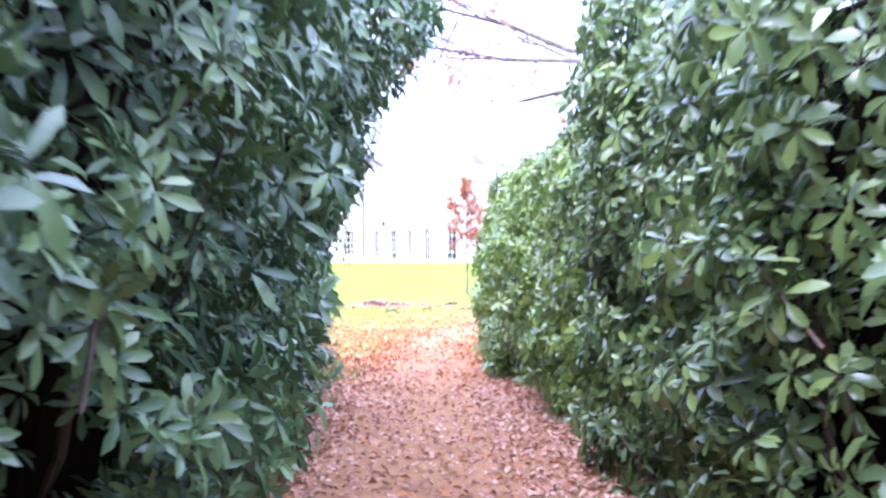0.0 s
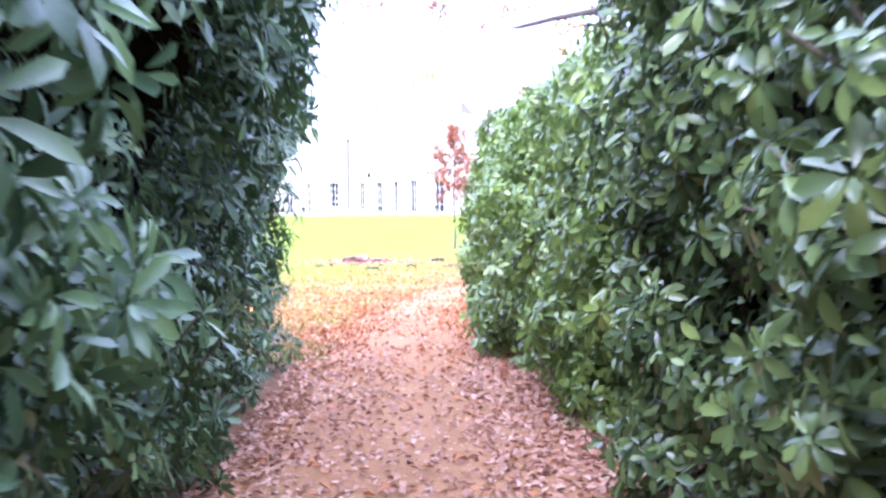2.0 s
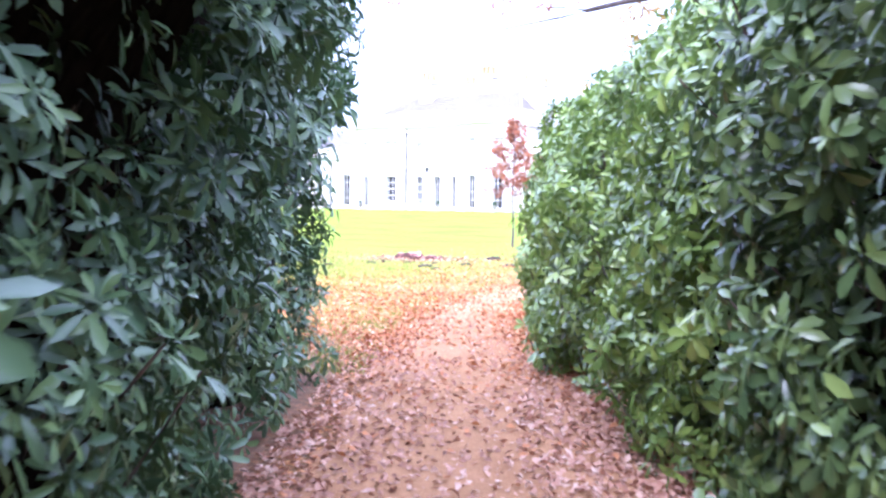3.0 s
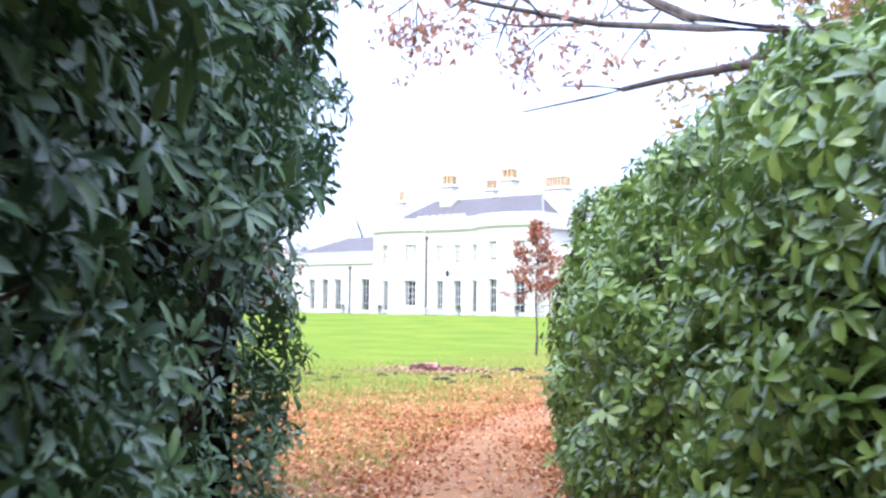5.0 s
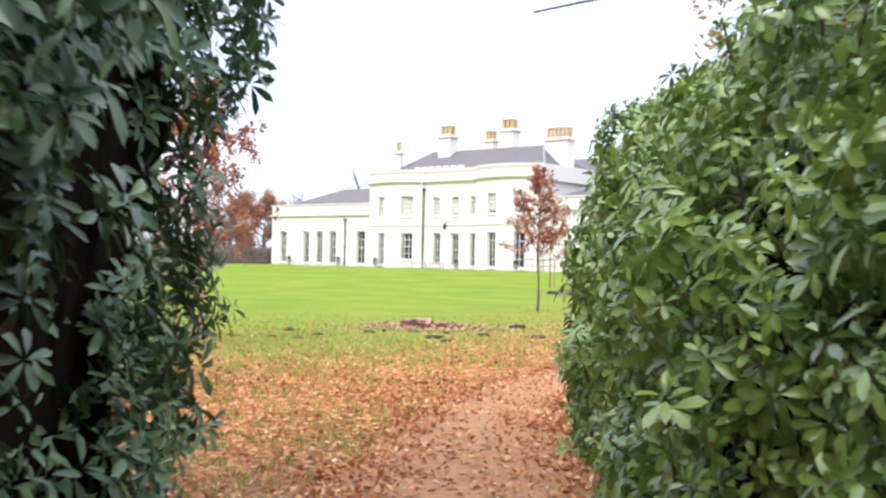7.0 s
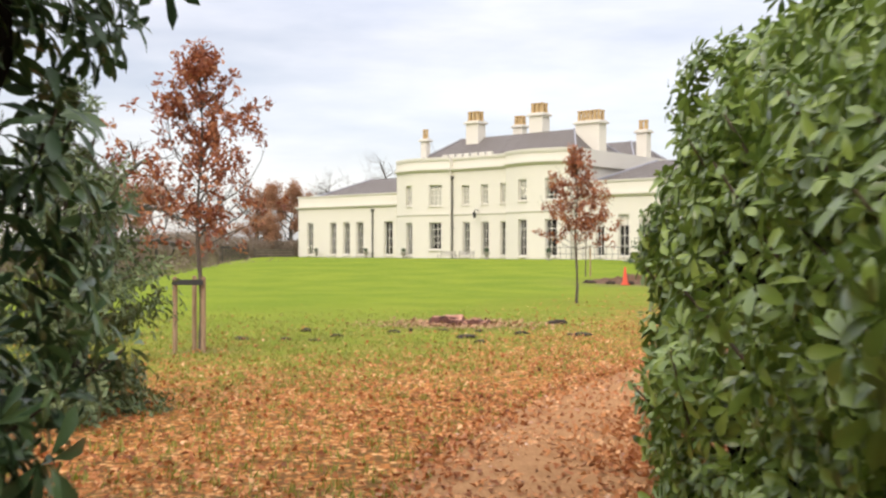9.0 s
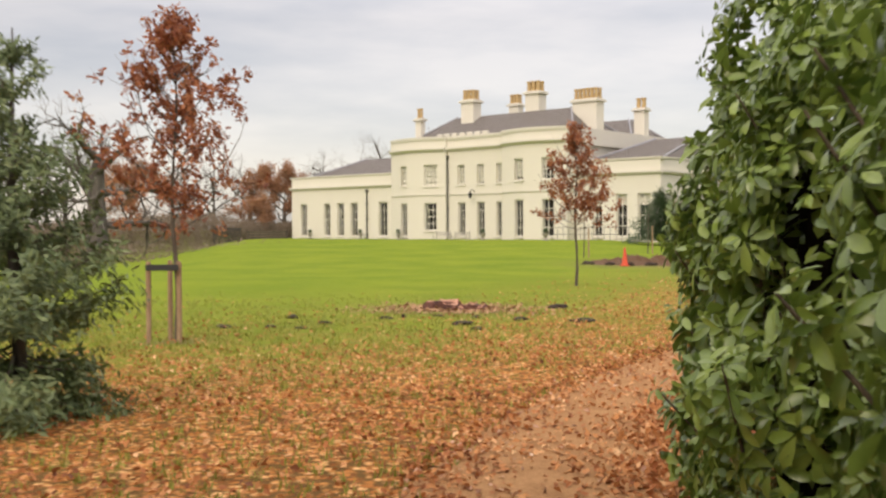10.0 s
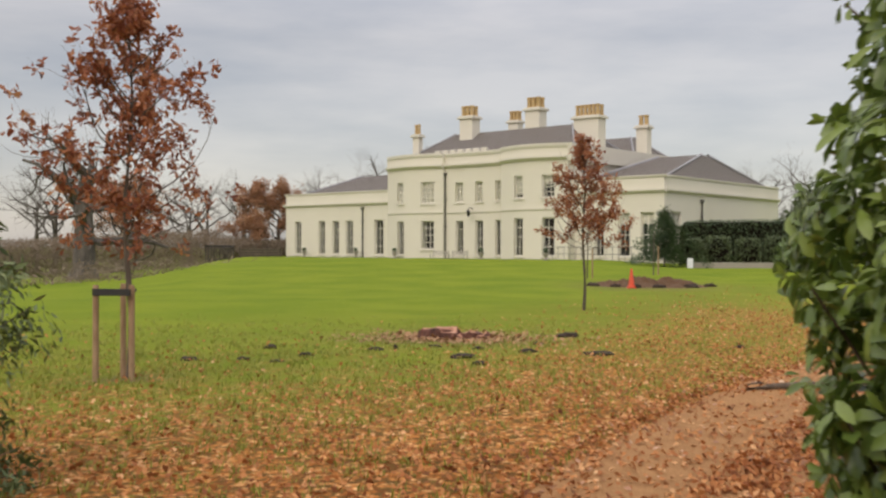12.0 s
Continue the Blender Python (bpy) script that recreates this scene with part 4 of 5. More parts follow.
def window(u0, u1, z0, z1, line, bars=(1, 3), blind_down=0.0, at=None, dark=True):
    """A sash window in its opening: frame, bars, pane and sill."""
    um = (u0 + u1) / 2
    y = line(um)
    slope = math.degrees(math.atan2(line(um + 0.05) - line(um - 0.05), 0.1))
    home = place(new("window"), house)
    home.matrix_basis = (at or Matrix()) @ pose(um, y, z0, 0, 0, slope)
    w, h = (u1 - u0) / 2, z1 - z0
    bm = bmesh.new()
    for a in ((-w, -w + 0.07, 0.0, h), (w - 0.07, w, 0.0, h), (-w + 0.07, w - 0.07, 0.0, 0.09), (-w + 0.07, w - 0.07, h - 0.07, h)):
        box(bm, a[0], a[1], 0.13, 0.22, a[2], a[3])
    for k in range(1, bars[0] + 1):
        x = -w + 2 * w * k / (bars[0] + 1)
        box(bm, x - 0.018, x + 0.018, 0.15, 0.20, 0.09, h - 0.07)
    for k in range(1, bars[1] + 1):
        z = h * k / (bars[1] + 1)
        box(bm, -w + 0.07, w - 0.07, 0.145, 0.205, z - 0.025, z + 0.025)
    part("window_frame", bm, frame_paint, home)
    bm = bmesh.new()
    box(bm, -w + 0.05, w - 0.05, 0.172, 0.178, 0.05, h - 0.05)
    pane = part("pane", bm, glass, home)
    pane.visible_shadow = False
    bm = bmesh.new()
    box(bm, -w - 0.08, w + 0.08, -0.08, 0.1, -0.11, -0.002, 0.01)
    part("window_sill", bm, stucco_trim, home)
    # a thin dark panel in place of the unlit room
    bm = bmesh.new()
    box(bm, -w - 0.2, w + 0.2, 0.50, 0.52, -0.1, h + 0.1)
    part("shade_panel", bm, room_shade, home, "flat near-black panel painted as the dim room behind")
    if blind_down:
        bm = bmesh.new()
        box(bm, -w + 0.06, w - 0.06, 0.24, 0.26, h * (1 - blind_down), h - 0.04)
        part("blind", bm, blind, home, "lowered pale blind")
    return home


# openings as (from, to, sill, head), heights above the plinth's foot
ground_w = [(-11.15, -10.35), (-8.2, -7.42), (-6.55, -5.75), (-4.95, -4.12), (-1.7, -0.7)]
left_holes = [(a, b, 0.5, 3.3) for a, b in ground_w]
mid_ground = [(1.55, 2.35, 0.5, 3.1), (4.0, 5.05, 0.95, 3.1), (6.72, 7.44, 0.5, 3.1), (8.55, 9.29, 0.5, 3.1), (10.4, 11.14, 0.5, 3.1), (13.15, 14.0, 0.5, 3.15), (15.5, 16.4, 0.5, 3.15)]
mid_upper = [(1.55, 2.30, 4.45, 6.05), (4.0, 5.08, 4.40, 6.05), (6.68, 7.40, 4.45, 5.95), (8.55, 9.25, 4.45, 5.95), (10.4, 11.1, 4.48, 5.95), (13.15, 14.0, 4.5, 6.05), (15.5, 16.4, 4.5, 6.05)]
right_holes = [(18.75, 19.45, 0.5, 3.3), (20.55, 21.4, 0.5, 3.4), (22.2, 23.15, 0.5, 3.4)]
side_holes = [(0.75, 2.35, 1.2, 3.45)]

grid_wall("wall", -12.3, -0.001, -0.6, 5.50, left_holes, flat_line)
grid_wall("wall", 0.0, 5.7, -0.6, 7.88, [h for h in mid_ground + mid_upper if h[0] < 5], front_line, 0.35)
grid_wall("wall", 5.701, 11.599, -0.6, 7.88, [h for h in mid_ground + mid_upper if 5 < h[0] < 11.6], front_line)
grid_wall("wall", 11.6, 17.2, -0.6, 7.88, [h for h in mid_ground + mid_upper if h[0] > 11.6], front_line, 0.35)
grid_wall("wall", 17.201, 23.9, -0.6, 5.62, right_holes, flat_line)
east_side = pose(23.9, 0.0, 0, 0, 0, 90)
grid_wall("wall", 0.46, 18.6, -0.6, 5.62, side_holes, flat_line, 2.0, east_side)
for h in left_holes:
    window(*h, flat_line, (1, 3), 0)
for h in mid_ground:
    window(*h, front_line, (2 if h[1] - h[0] > 1.0 else 1, 3), 0)
for k, h in enumerate(mid_upper):
    window(*h, front_line, (2 if h[1] - h[0] > 0.85 else 1, 3), (0.97, 0.97, 0.95, 0.9, 0.95, 0.85, 0.4)[k])
for h in right_holes:
    window(*h, flat_line, (1, 3), 0.25)
window(*side_holes[0], flat_line, (2, 2), 0.3, east_side)


def block(name, x0, x1, y0, y1, z0, z1, material=None, bevel=0.0, label=""):
    bm = bmesh.new()
    box(bm, x0, x1, y0, y1, z0, z1, bevel)
    return part(name, bm, material or stucco, house, label)


# backs and returns
block("wall", -12.3, 0.0, 17.6, 18.0, -0.6, 5.45)
block("wall", -12.3, -11.9, 0.46, 17.6, -0.6, 5.45)
block("wall", 0.0, 0.4, 0.46, 17.9, -0.6, 7.88)
block("wall", 16.8, 17.2, 0.46, 17.9, -0.6, 7.88)
block("wall", 16.8, 17.199, -0.899, 0.455, -0.6, 7.88)
block("wall", 11.601, 12.0, -0.44, 0.455, -0.6, 7.88)
block("wall", 0.4, 16.8, 17.5, 17.9, -0.6, 7.88)
block("wall", 17.2, 23.4, 18.2, 18.6, -0.6, 5.6)


def moulding(name, u0, u1, line, z, out, h, step=0.4, depth=0.5, end=True):
    """A projecting course that follows the front."""
    bm = bmesh.new()
    us = [u0 + (u1 - u0) * k / max(1, round((u1 - u0) / step)) for k in range(max(1, round((u1 - u0) / step)) + 1)]
    rings = []
    for u in us:
        y = line(min(max(u, u0 + 1e-4), u1 - 1e-4))
        rings.append([bm.verts.new((u, y + depth, z)), bm.verts.new((u, y - out * 0.35, z)), bm.verts.new((u, y - out, z + h * 0.55)), bm.verts.new((u, y - out, z + h)), bm.verts.new((u, y + depth, z + h))])
    for a, b in zip(rings, rings[1:]):
        for i in range(5):
            bm.faces.new((a[i], b[i], b[(i + 1) % 5], a[(i + 1) % 5]))
    bm.faces.new(rings[0])
    bm.faces.new(rings[-1][::-1])
    bmesh.ops.recalc_face_normals(bm, faces=bm.faces)
    return part(name, bm, stucco_trim, house)


for u0, u1, line, up in ((-12.45, -0.002, flat_line, 0.05), (17.203, 24.05, flat_line, 0.19)):
    moulding("cornice", u0, u1, line, 4.45 + up, 0.22, 0.26, 3.0, 0.02)
    moulding("parapet_coping", u0, u1, line, 5.45 + up, 0.08, 0.16, 3.0, 0.5)
    moulding("plinth", u0 + 0.1, u1 - 0.1, line, -0.3, 0.08, 0.55, 3.0, 0.02)
for u0, u1 in ((0.0, 5.7), (5.702, 11.598), (11.6, 17.2)):
    moulding("cornice", u0, u1, front_line, 7.05, 0.27, 0.28, 0.3, 0.02)
    moulding("parapet_coping", u0, u1, front_line, 7.88, 0.10, 0.30, 0.3, 0.5)
    moulding("string_course", u0, u1, front_line, 3.62, 0.07, 0.16, 0.3, 0.02)
    moulding("plinth", u0, u1, front_line, -0.3, 0.08, 0.55, 0.3, 0.02)
sm = moulding("cornice", 0.0, 18.6, flat_line, 4.64, 0.22, 0.26, 3.0, 0.02)
sm.matrix_basis = east_side
sm = moulding("parapet_coping", 0.5, 18.6, flat_line, 5.64, 0.08, 0.16, 3.0, 0.5)
sm.matrix_basis = east_side
block("cornice", 17.203, 17.5, -0.9, 17.9, 7.0, 8.18, stucco_trim)
block("cornice", -0.3, -0.002, 0.0, 17.9, 7.0, 8.18, stucco_trim)


def hip_roof(x0, x1, y0, y1, z0, z1, ridge, name="roof"):
    """A slated hip roof with courses and lead hips."""
    bm = bmesh.new()
    half = (y1 - y0) / 2
    n = 26
    rings = []
    for k in range(n + 1):
        u = k / n
        z = z0 + (z1 - z0) * u
        for s in (0, 1):
            if k == 0 and s:
                continue
            zz = z - (0.025 if s == 0 and k else 0.0)
            inx = ((x1 - x0) / 2 - ridge / 2) * u
            iny = half * u * 0.94
            rings.append([bm.verts.new(p) for p in ((x0 + inx, y0 + iny, zz), (x1 - inx, y0 + iny, zz), (x1 - inx, y1 - iny, zz), (x0 + inx, y1 - iny, zz))])
    for a, b in zip(rings, rings[1:]):
        for i in range(4):
            bm.faces.new((a[i], a[(i + 1) % 4], b[(i + 1) % 4], b[i]))
    bm.faces.new(rings[-1])
    bm.faces.new(rings[0][::-1])
    roof = part(name, bm, slate, house, "grey slate hip roof")
    top, bot = ((x0 + x1) / 2 - ridge / 2, (x0 + x1) / 2 + ridge / 2), (x0, x1)
    for t, b in zip(top, bot):
        for ya, yb in ((y0, y0 + half * 0.94), (y1, y1 - half * 0.94)):
            tb = Tubes()
            tb.add([(b, ya, z0 + 0.02), (t, yb, z1 + 0.03)], [0.09, 0.09], 6)
            tb.object("lead_hip", lead, roof)
    return roof


hip_roof(-11.6, -0.02, 0.6, 13.0, 5.42, 7.45, 7.0)
hip_roof(0.4, 16.8, 0.6, 8.8, 7.75, 10.15, 11.0)
hip_roof(0.4, 16.8, 9.0, 17.4, 7.5, 9.9, 11.0)
hip_roof(17.5, 23.5, 0.55, 18.0, 5.6, 7.75, 3.4)
block("flat_roof", -11.88, 23.4, 0.47, 17.55, 5.3, 5.34, lead)
block("flat_roof", 0.3, 16.9, 0.5, 17.4, 7.42, 7.46, lead)
for k in range(7):
    block("roof_vent", 4.1 + k * 0.75, 4.6 + k * 0.75, 0.62, 0.9, 7.75, 8.5, stucco_trim, 0.02)


def chimney(x, y, wx, wy, z0, z1, pots, rows=1):
    home = place(new("chimney"), house)
    home.location = (x, y, z0)
    h = z1 - z0
    bm = bmesh.new()
    box(bm, -wx / 2, wx / 2, -wy / 2, wy / 2, 0, h - 0.25)
    part("chimney_shaft", bm, stucco, home)
    bm = bmesh.new()
    box(bm, -wx / 2 - 0.16, wx / 2 + 0.16, -wy / 2 - 0.16, wy / 2 + 0.16, h - 0.25, h - 0.10, 0.02)
    box(bm, -wx / 2 - 0.05, wx / 2 + 0.05, -wy / 2 - 0.05, wy / 2 + 0.05, h - 0.098, h)
    part("cap", bm, stucco_trim, home)
    for k in range(pots):
        for r in range(rows):
            px = (k - (pots - 1) / 2) * (wx / pots)
            py_ = (r - (rows - 1) / 2) * (wy / rows)
            bm = bmesh.new()
            pr = min(0.22, 0.44 * wx / pots)
            lathe(bm, [(pr, 0), (pr * 0.9, 0.08), (pr * 0.8, 0.62), (pr, 0.66), (pr, 0.78)], (px, py_, h), 12)
            part("chimney_pot", bm, pot_clay, home, "buff clay chimney pot")
    return home

chimney(1.15, 2.0, 0.61, 0.49, 7.3, 10.1, 2, 1)
chimney(4.85, 4.0, 1.25, 1.00, 7.3, 11.44, 3, 2)
chimney(4.22, 11.0, 0.97, 0.78, 7.3, 11.84, 3, 2)
chimney(10.47, 5.0, 1.27, 1.02, 7.3, 11.72, 3, 2)
chimney(15.54, 4.5, 2.07, 1.04, 7.3, 10.65, 6, 2)
chimney(16.75, 10.3, 0.90, 0.72, 7.3, 10.4, 2, 1)

# small fittings on the front
def downpipe(u, z1, line):
    home = place(new("downpipe"), house, "grey painted iron downpipe")
    y = line(u)
    tb = Tubes()
    tb.add([(u, y - 0.09, -0.2), (u, y - 0.09, z1)], [0.06, 0.06], 8)
    tb.object("pipe", grey_iron, home)
    bm = bmesh.new()
    lathe(bm, [(0.07, 0), (0.15, 0.12), (0.15, 0.26)], (u, y - 0.1, z1), 8)
    part("hopper", bm, grey_iron, home)
    for k in range(3):
        bm = bmesh.new()
        box(bm, u - 0.1, u + 0.1, y - 0.16, y - 0.002, 0.6 + k * z1 / 3.2, 0.68 + k * z1 / 3.2)
        part("bracket", bm, grey_iron, home)


downpipe(-2.95, 4.1, flat_line)
downpipe(5.75, 6.45, flat_line)
dp = [o for o in house.children if o.name.startswith("downpipe")]
copy_thing(dp[0], east_side @ pose(2.95 + 5.2, 0, 0))
lantern = place(new("wall_lantern"), house, "dark iron bracket lantern")
tb = Tubes()
tb.add([(8.35, 0.0, 3.9), (8.35, -0.35, 4.05), (8.35, -0.55, 3.9)], [0.03, 0.03, 0.03], 6)
tb.object("bracket", dark_metal, lantern)
bm = bmesh.new()
lathe(bm, [(0.03, 0.0), (0.11, 0.08), (0.15, 0.34), (0.18, 0.36), (0.04, 0.52), (0.015, 0.6)], (8.35, -0.55, 3.35), 6)
part("lantern_body", bm, dark_metal, lantern)

H = house.matrix_world.copy()


def local(u, w, z=0.0):
    """A place in the world from one before the house front."""
    p = H @ Vector((u, w, 0))
    return p.x, p.y, float(ground_at(p.x, p.y)) + z


terrace_bm = bmesh.new()
box(terrace_bm, 4.0, 23.4, -3.6, -1.75, -0.62, 0.20, 0.02)
terrace = tagged(part("terrace", terrace_bm, stone, None), "low stone terrace along the house front", "terrace", kind="structure")
terrace.matrix_world = H


def urn(u, w):
    x, y, z = local(u, w, 0)
    home = tagged(new("planter_urn"), "grey stone urn with a clipped evergreen", "planter", "urns before the house")
    home.location, home.scale = (x, y, z), (0.75, 0.75, 0.75)
    bm = bmesh.new()
    lathe(bm, [(0.24, -0.05), (0.24, 0.08), (0.10, 0.16), (0.12, 0.26), (0.27, 0.48), (0.31, 0.60), (0.31, 0.64)], (0, 0, 0), 14)
    part("urn", bm, stone, home)
    rng = np.random.default_rng(7)
    d = rng.normal(0, 1, (260, 3))
    d /= np.linalg.norm(d, axis=1, keepdims=True)
    v, f = scatter([leaf_shape(0.09, 0.05, 0.4, 0.3)], d * 0.27 * rng.uniform(0.6, 1, (260, 1)) + np.array((0, 0, 0.85)), frames_from(d, rng), np.ones(260), rng)
    tagged(place(new("evergreen", raw("evergreen", v, f, box_leaf)), home), kind="stuff")


for u, w in ((-9.3, -0.6), (-3.2, -0.6), (1.9, -1.5), (12.3, -4.1), (17.6, -4.1)):
    urn(u, w)


def bench(u, w):
    x, y, z = local(u, w, 0)
    home = tagged(new("garden_bench"), "pale weathered wooden garden bench on the terrace", "bench", "benches on the terrace")
    home.matrix_world = pose(x, y, 0.65, 0, 0, -35) @ Matrix.Diagonal((1, 0.85, 0.72, 1))
    for k in range(4):
        bm = bmesh.new()
        box(bm, -0.75, 0.75, -0.25 + k * 0.12, -0.15 + k * 0.12, 0.42, 0.45, 0.005)
        part("seat_slat", bm, pale_wood, home)
    for k in range(4):
        bm = bmesh.new()
        box(bm, -0.75, 0.75, 0.24, 0.27, 0.55 + k * 0.1, 0.62 + k * 0.1, 0.005)
        part("back_slat", bm, pale_wood, home)
    for a in (-0.72, 0.66):
        for b, t in ((-0.25, 0.62), (0.2, 0.95)):
            bm = bmesh.new()
            box(bm, a, a + 0.06, b, b + 0.06, 0, t, 0.005)
            part("leg", bm, pale_wood, home)


bench(9.0, -2.5)
bench(7.2, -2.5)


def railing(u0, u1, w):
    x, y, z = local(u0, w)
    home = tagged(new("terrace_railing"), "thin dark iron railing on the terrace", "railing")
    home.matrix_world = pose(x, y, 0.64, 0, 0, -35)
    L = u1 - u0
    for zz in (0.5, 0.95):
        tb = Tubes()
        tb.add([(0, 0, zz), (L, 0, zz)], [0.02, 0.02], 6)
        tb.object("rail", dark_metal, home)
    for k in range(int(L / 0.45) + 1):
        tb = Tubes()
        tb.add([(k * 0.45, 0, 0), (k * 0.45, 0, 0.97)], [0.014, 0.014], 5)
        tb.object("post", dark_metal, home)


railing(17.5, 23.5, -3.2)

# ---- the garden east of the lawn ----


def clipped(name, x, y, turn, sx, sy, sz, seed, label, round_=0.25, group="", material=None, size=0.12, density=130):
    """A clipped evergreen block with rounded shoulders, leaf by leaf over a shell painted dark as shade."""
    rng = np.random.default_rng(seed)
    home = tagged(new(name), label, "hedge", group)
    home.matrix_world = pose(x, y, float(ground_at(x, y)) - 0.05, 0, 0, turn)
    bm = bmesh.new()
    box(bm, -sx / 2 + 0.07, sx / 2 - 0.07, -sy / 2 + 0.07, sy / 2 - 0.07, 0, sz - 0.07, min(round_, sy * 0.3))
    part("inner_growth", bm, foliage_shade, home)
    n = int(density * 2 * (sx * sz + sy * sz + sx * sy))
    p = rng.uniform(-1, 1, (n, 3))
    ax = rng.choice(3, n, p=np.array((sy * sz, sx * sz, sx * sy)) / (sy * sz + sx * sz + sx * sy))
    p[np.arange(n), ax] = np.sign(p[np.arange(n), ax])
    nr = np.sign(p) * np.abs(p) ** 8
    pn = (np.abs(p) ** 7).sum(1) ** (1 / 7)
    p = p / pn[:, None]
    p = p * np.array((sx / 2, sy / 2, sz / 2)) + np.array((0, 0, sz / 2)) + rng.normal(0, 0.035, (n, 3))
    p[:, 2] = np.clip(p[:, 2], 0.05, None)
    v, f = scatter([chip(size, size * 0.55, 0.4), chip(size, size * 0.5, -0.3)], p, frames_from(nr + rng.normal(0, 0.6, nr.shape), rng), rng.uniform(0.6, 1.2, n), rng)
    tagged(place(new("foliage", raw("foliage", v, f, material or box_leaf)), home), kind="stuff")
    return home


clipped("clipped_hedge", 12.2, 75.8, -24, 7.2, 1.2, 2.75, 5, "long dark green clipped hedge beside the house", 0.2)
for k, x in enumerate((8.65, 10.2, 11.9, 13.6)):
    clipped("box_bush", x, 71.4 + k * 0.15, 5, 1.24, 1.2, 1.66 + 0.12 * (k % 2), 30 + k, "square clipped dark evergreen bush", 0.4, "row of clipped bushes", box_yew)
bm = bmesh.new()
box(bm, 8.6, 14.6, 69.9, 70.15, 0.2, 0.74, 0.03)
tagged(part("low_wall", bm, stone, None), "low grey stone garden wall before the clipped bushes", "garden wall", kind="structure")


def bush(name, x, y, rx, ry, h, seed, label, material, size, count):
    """A loose rounded evergreen: leaves in clumps over a shell painted dark as shade, down to the ground."""
    rng = np.random.default_rng(seed)
    home = tagged(new(name), label, "bush")
    home.location = (x, y, float(ground_at(x, y)))
    d = rng.normal(0, 1, (count, 3))
    d /= np.linalg.norm(d, axis=1, keepdims=True)
    d[:, 2] = np.abs(d[:, 2]) * 1.0
    k = np.array([1 + 0.28 * noise.noise(Vector(q) * 2.2 + Vector((seed, 0, 0))) + 0.14 * noise.noise(Vector(q) * 6) for q in d])
    p = d * np.array((rx, ry, h * 0.72)) * (k * rng.uniform(0.8, 1.03, count))[:, None] + np.array((0, 0, h * 0.28))
    low = rng.random(count) < 0.3
    p[low, 2] = rng.uniform(0.05, h * 0.35, low.sum())
    v, f = scatter([chip(size, size * 0.5, 0.4), chip(size, size * 0.5, -0.3)], p, frames_from(d + rng.normal(0, 0.5, d.shape), rng), rng.uniform(0.6, 1.3, count), rng)
    tagged(place(new("foliage", raw("foliage", v, f, material)), home), kind="stuff")
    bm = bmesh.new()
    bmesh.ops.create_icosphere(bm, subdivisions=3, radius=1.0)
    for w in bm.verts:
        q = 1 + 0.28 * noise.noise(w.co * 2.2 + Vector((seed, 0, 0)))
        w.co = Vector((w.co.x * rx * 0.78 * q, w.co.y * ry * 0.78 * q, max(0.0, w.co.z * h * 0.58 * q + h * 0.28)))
    part("inner_growth", bm, foliage_shade, home)
    return home


bush("evergreen_bush", 13.8, 65.0, 1.9, 1.6, 2.2, 3, "loose rounded green bush on the lawn's edge", fresh_leaf, 0.19, 6000)
bush("yew_tree", 19.2, 82.0, 3.0, 3.0, 5.4, 4, "broad dark evergreen tree beside the house", box_yew, 0.26, 11000)

bm = bmesh.new()
box(bm, 8.14, 8.46, 69.3, 69.42, 0.4, 0.98, 0.02)
tagged(part("notice_board", bm, white_board, None), "small white board standing on the grass", "board")

fence = tagged(new("metal_fence"), "short dark upright-barred metal fence at the lawn's edge", "fence")
fence.matrix_world = pose(-27.6, 95.0, float(ground_at(-26.5, 95.4)) - 0.05, 0, 0, 8)
for zz in (0.25, 1.35):
    tb = Tubes()
    tb.add([(0, 0, zz), (2.36, 0, zz)], [0.045, 0.045], 6)
    tb.object("rail", dark_metal, fence)
for k in range(19):
    tb = Tubes()
    tb.add([(k * 0.13, 0, 0), (k * 0.13, 0, 1.5)], [0.034, 0.034], 5)
    tb.object("post", dark_metal, fence)


boundary = tagged(new("boundary_fence"), "long low dark wooden fence at the lawn's far edge", "fence")
boundary.matrix_world = pose(-25.2, 96.6, float(ground_at(-23.5, 97.0)) - 0.1, 0, 0, 22)
for k in range(3):
    bm = bmesh.new()
    box(bm, 0, 3.6, -0.02, 0.02, 0.12 + k * 0.24, 0.30 + k * 0.24, 0.006)
    part("rail", bm, bark, boundary)
for k in range(4):
    bm = bmesh.new()
    box(bm, 0.02 + k * 1.17, 0.12 + k * 1.17, 0.02, 0.12, 0, 0.95, 0.008)
    part("post", bm, bark, boundary)


def mound_of_earth():
    bm = bmesh.new()
    n, m = 72, 26
    rows = []
    for j in range(m):
        r = j / (m - 1)
        row = []
        for i in range(n):
            t = 2 * math.pi * i / n
            x, y = math.cos(t) * 2.7 * r, math.sin(t) * 1.5 * r
            h = 0.46 * max(0.0, 1 - r ** 2.2) * (0.62 + 0.9 * noise.noise((x * 1.1, y * 1.1, 2))) + (0.22 * noise.noise((x * 2.8, y * 2.8, 5)) + 0.12 * noise.noise((x * 6.5, y * 6.5, 8))) * (1 - r * r)
            row.append(bm.verts.new((x, y, h - 0.04)))
        rows.append(row)
    for a, b in zip(rows, rows[1:]):
        for i in range(n):
            bm.faces.new((a[i], a[(i + 1) % n], b[(i + 1) % n], b[i]))
    bmesh.ops.remove_doubles(bm, verts=bm.verts, dist=0.001)
    o = tagged(part("earth_mound", bm, earth, None), "low heap of dug brown earth round an old stump", "earth mound")
    o.location, o.scale = (3.95, 52.0, float(ground_at(3.95, 52.0))), (0.93, 0.93, 0.85)


mound_of_earth()


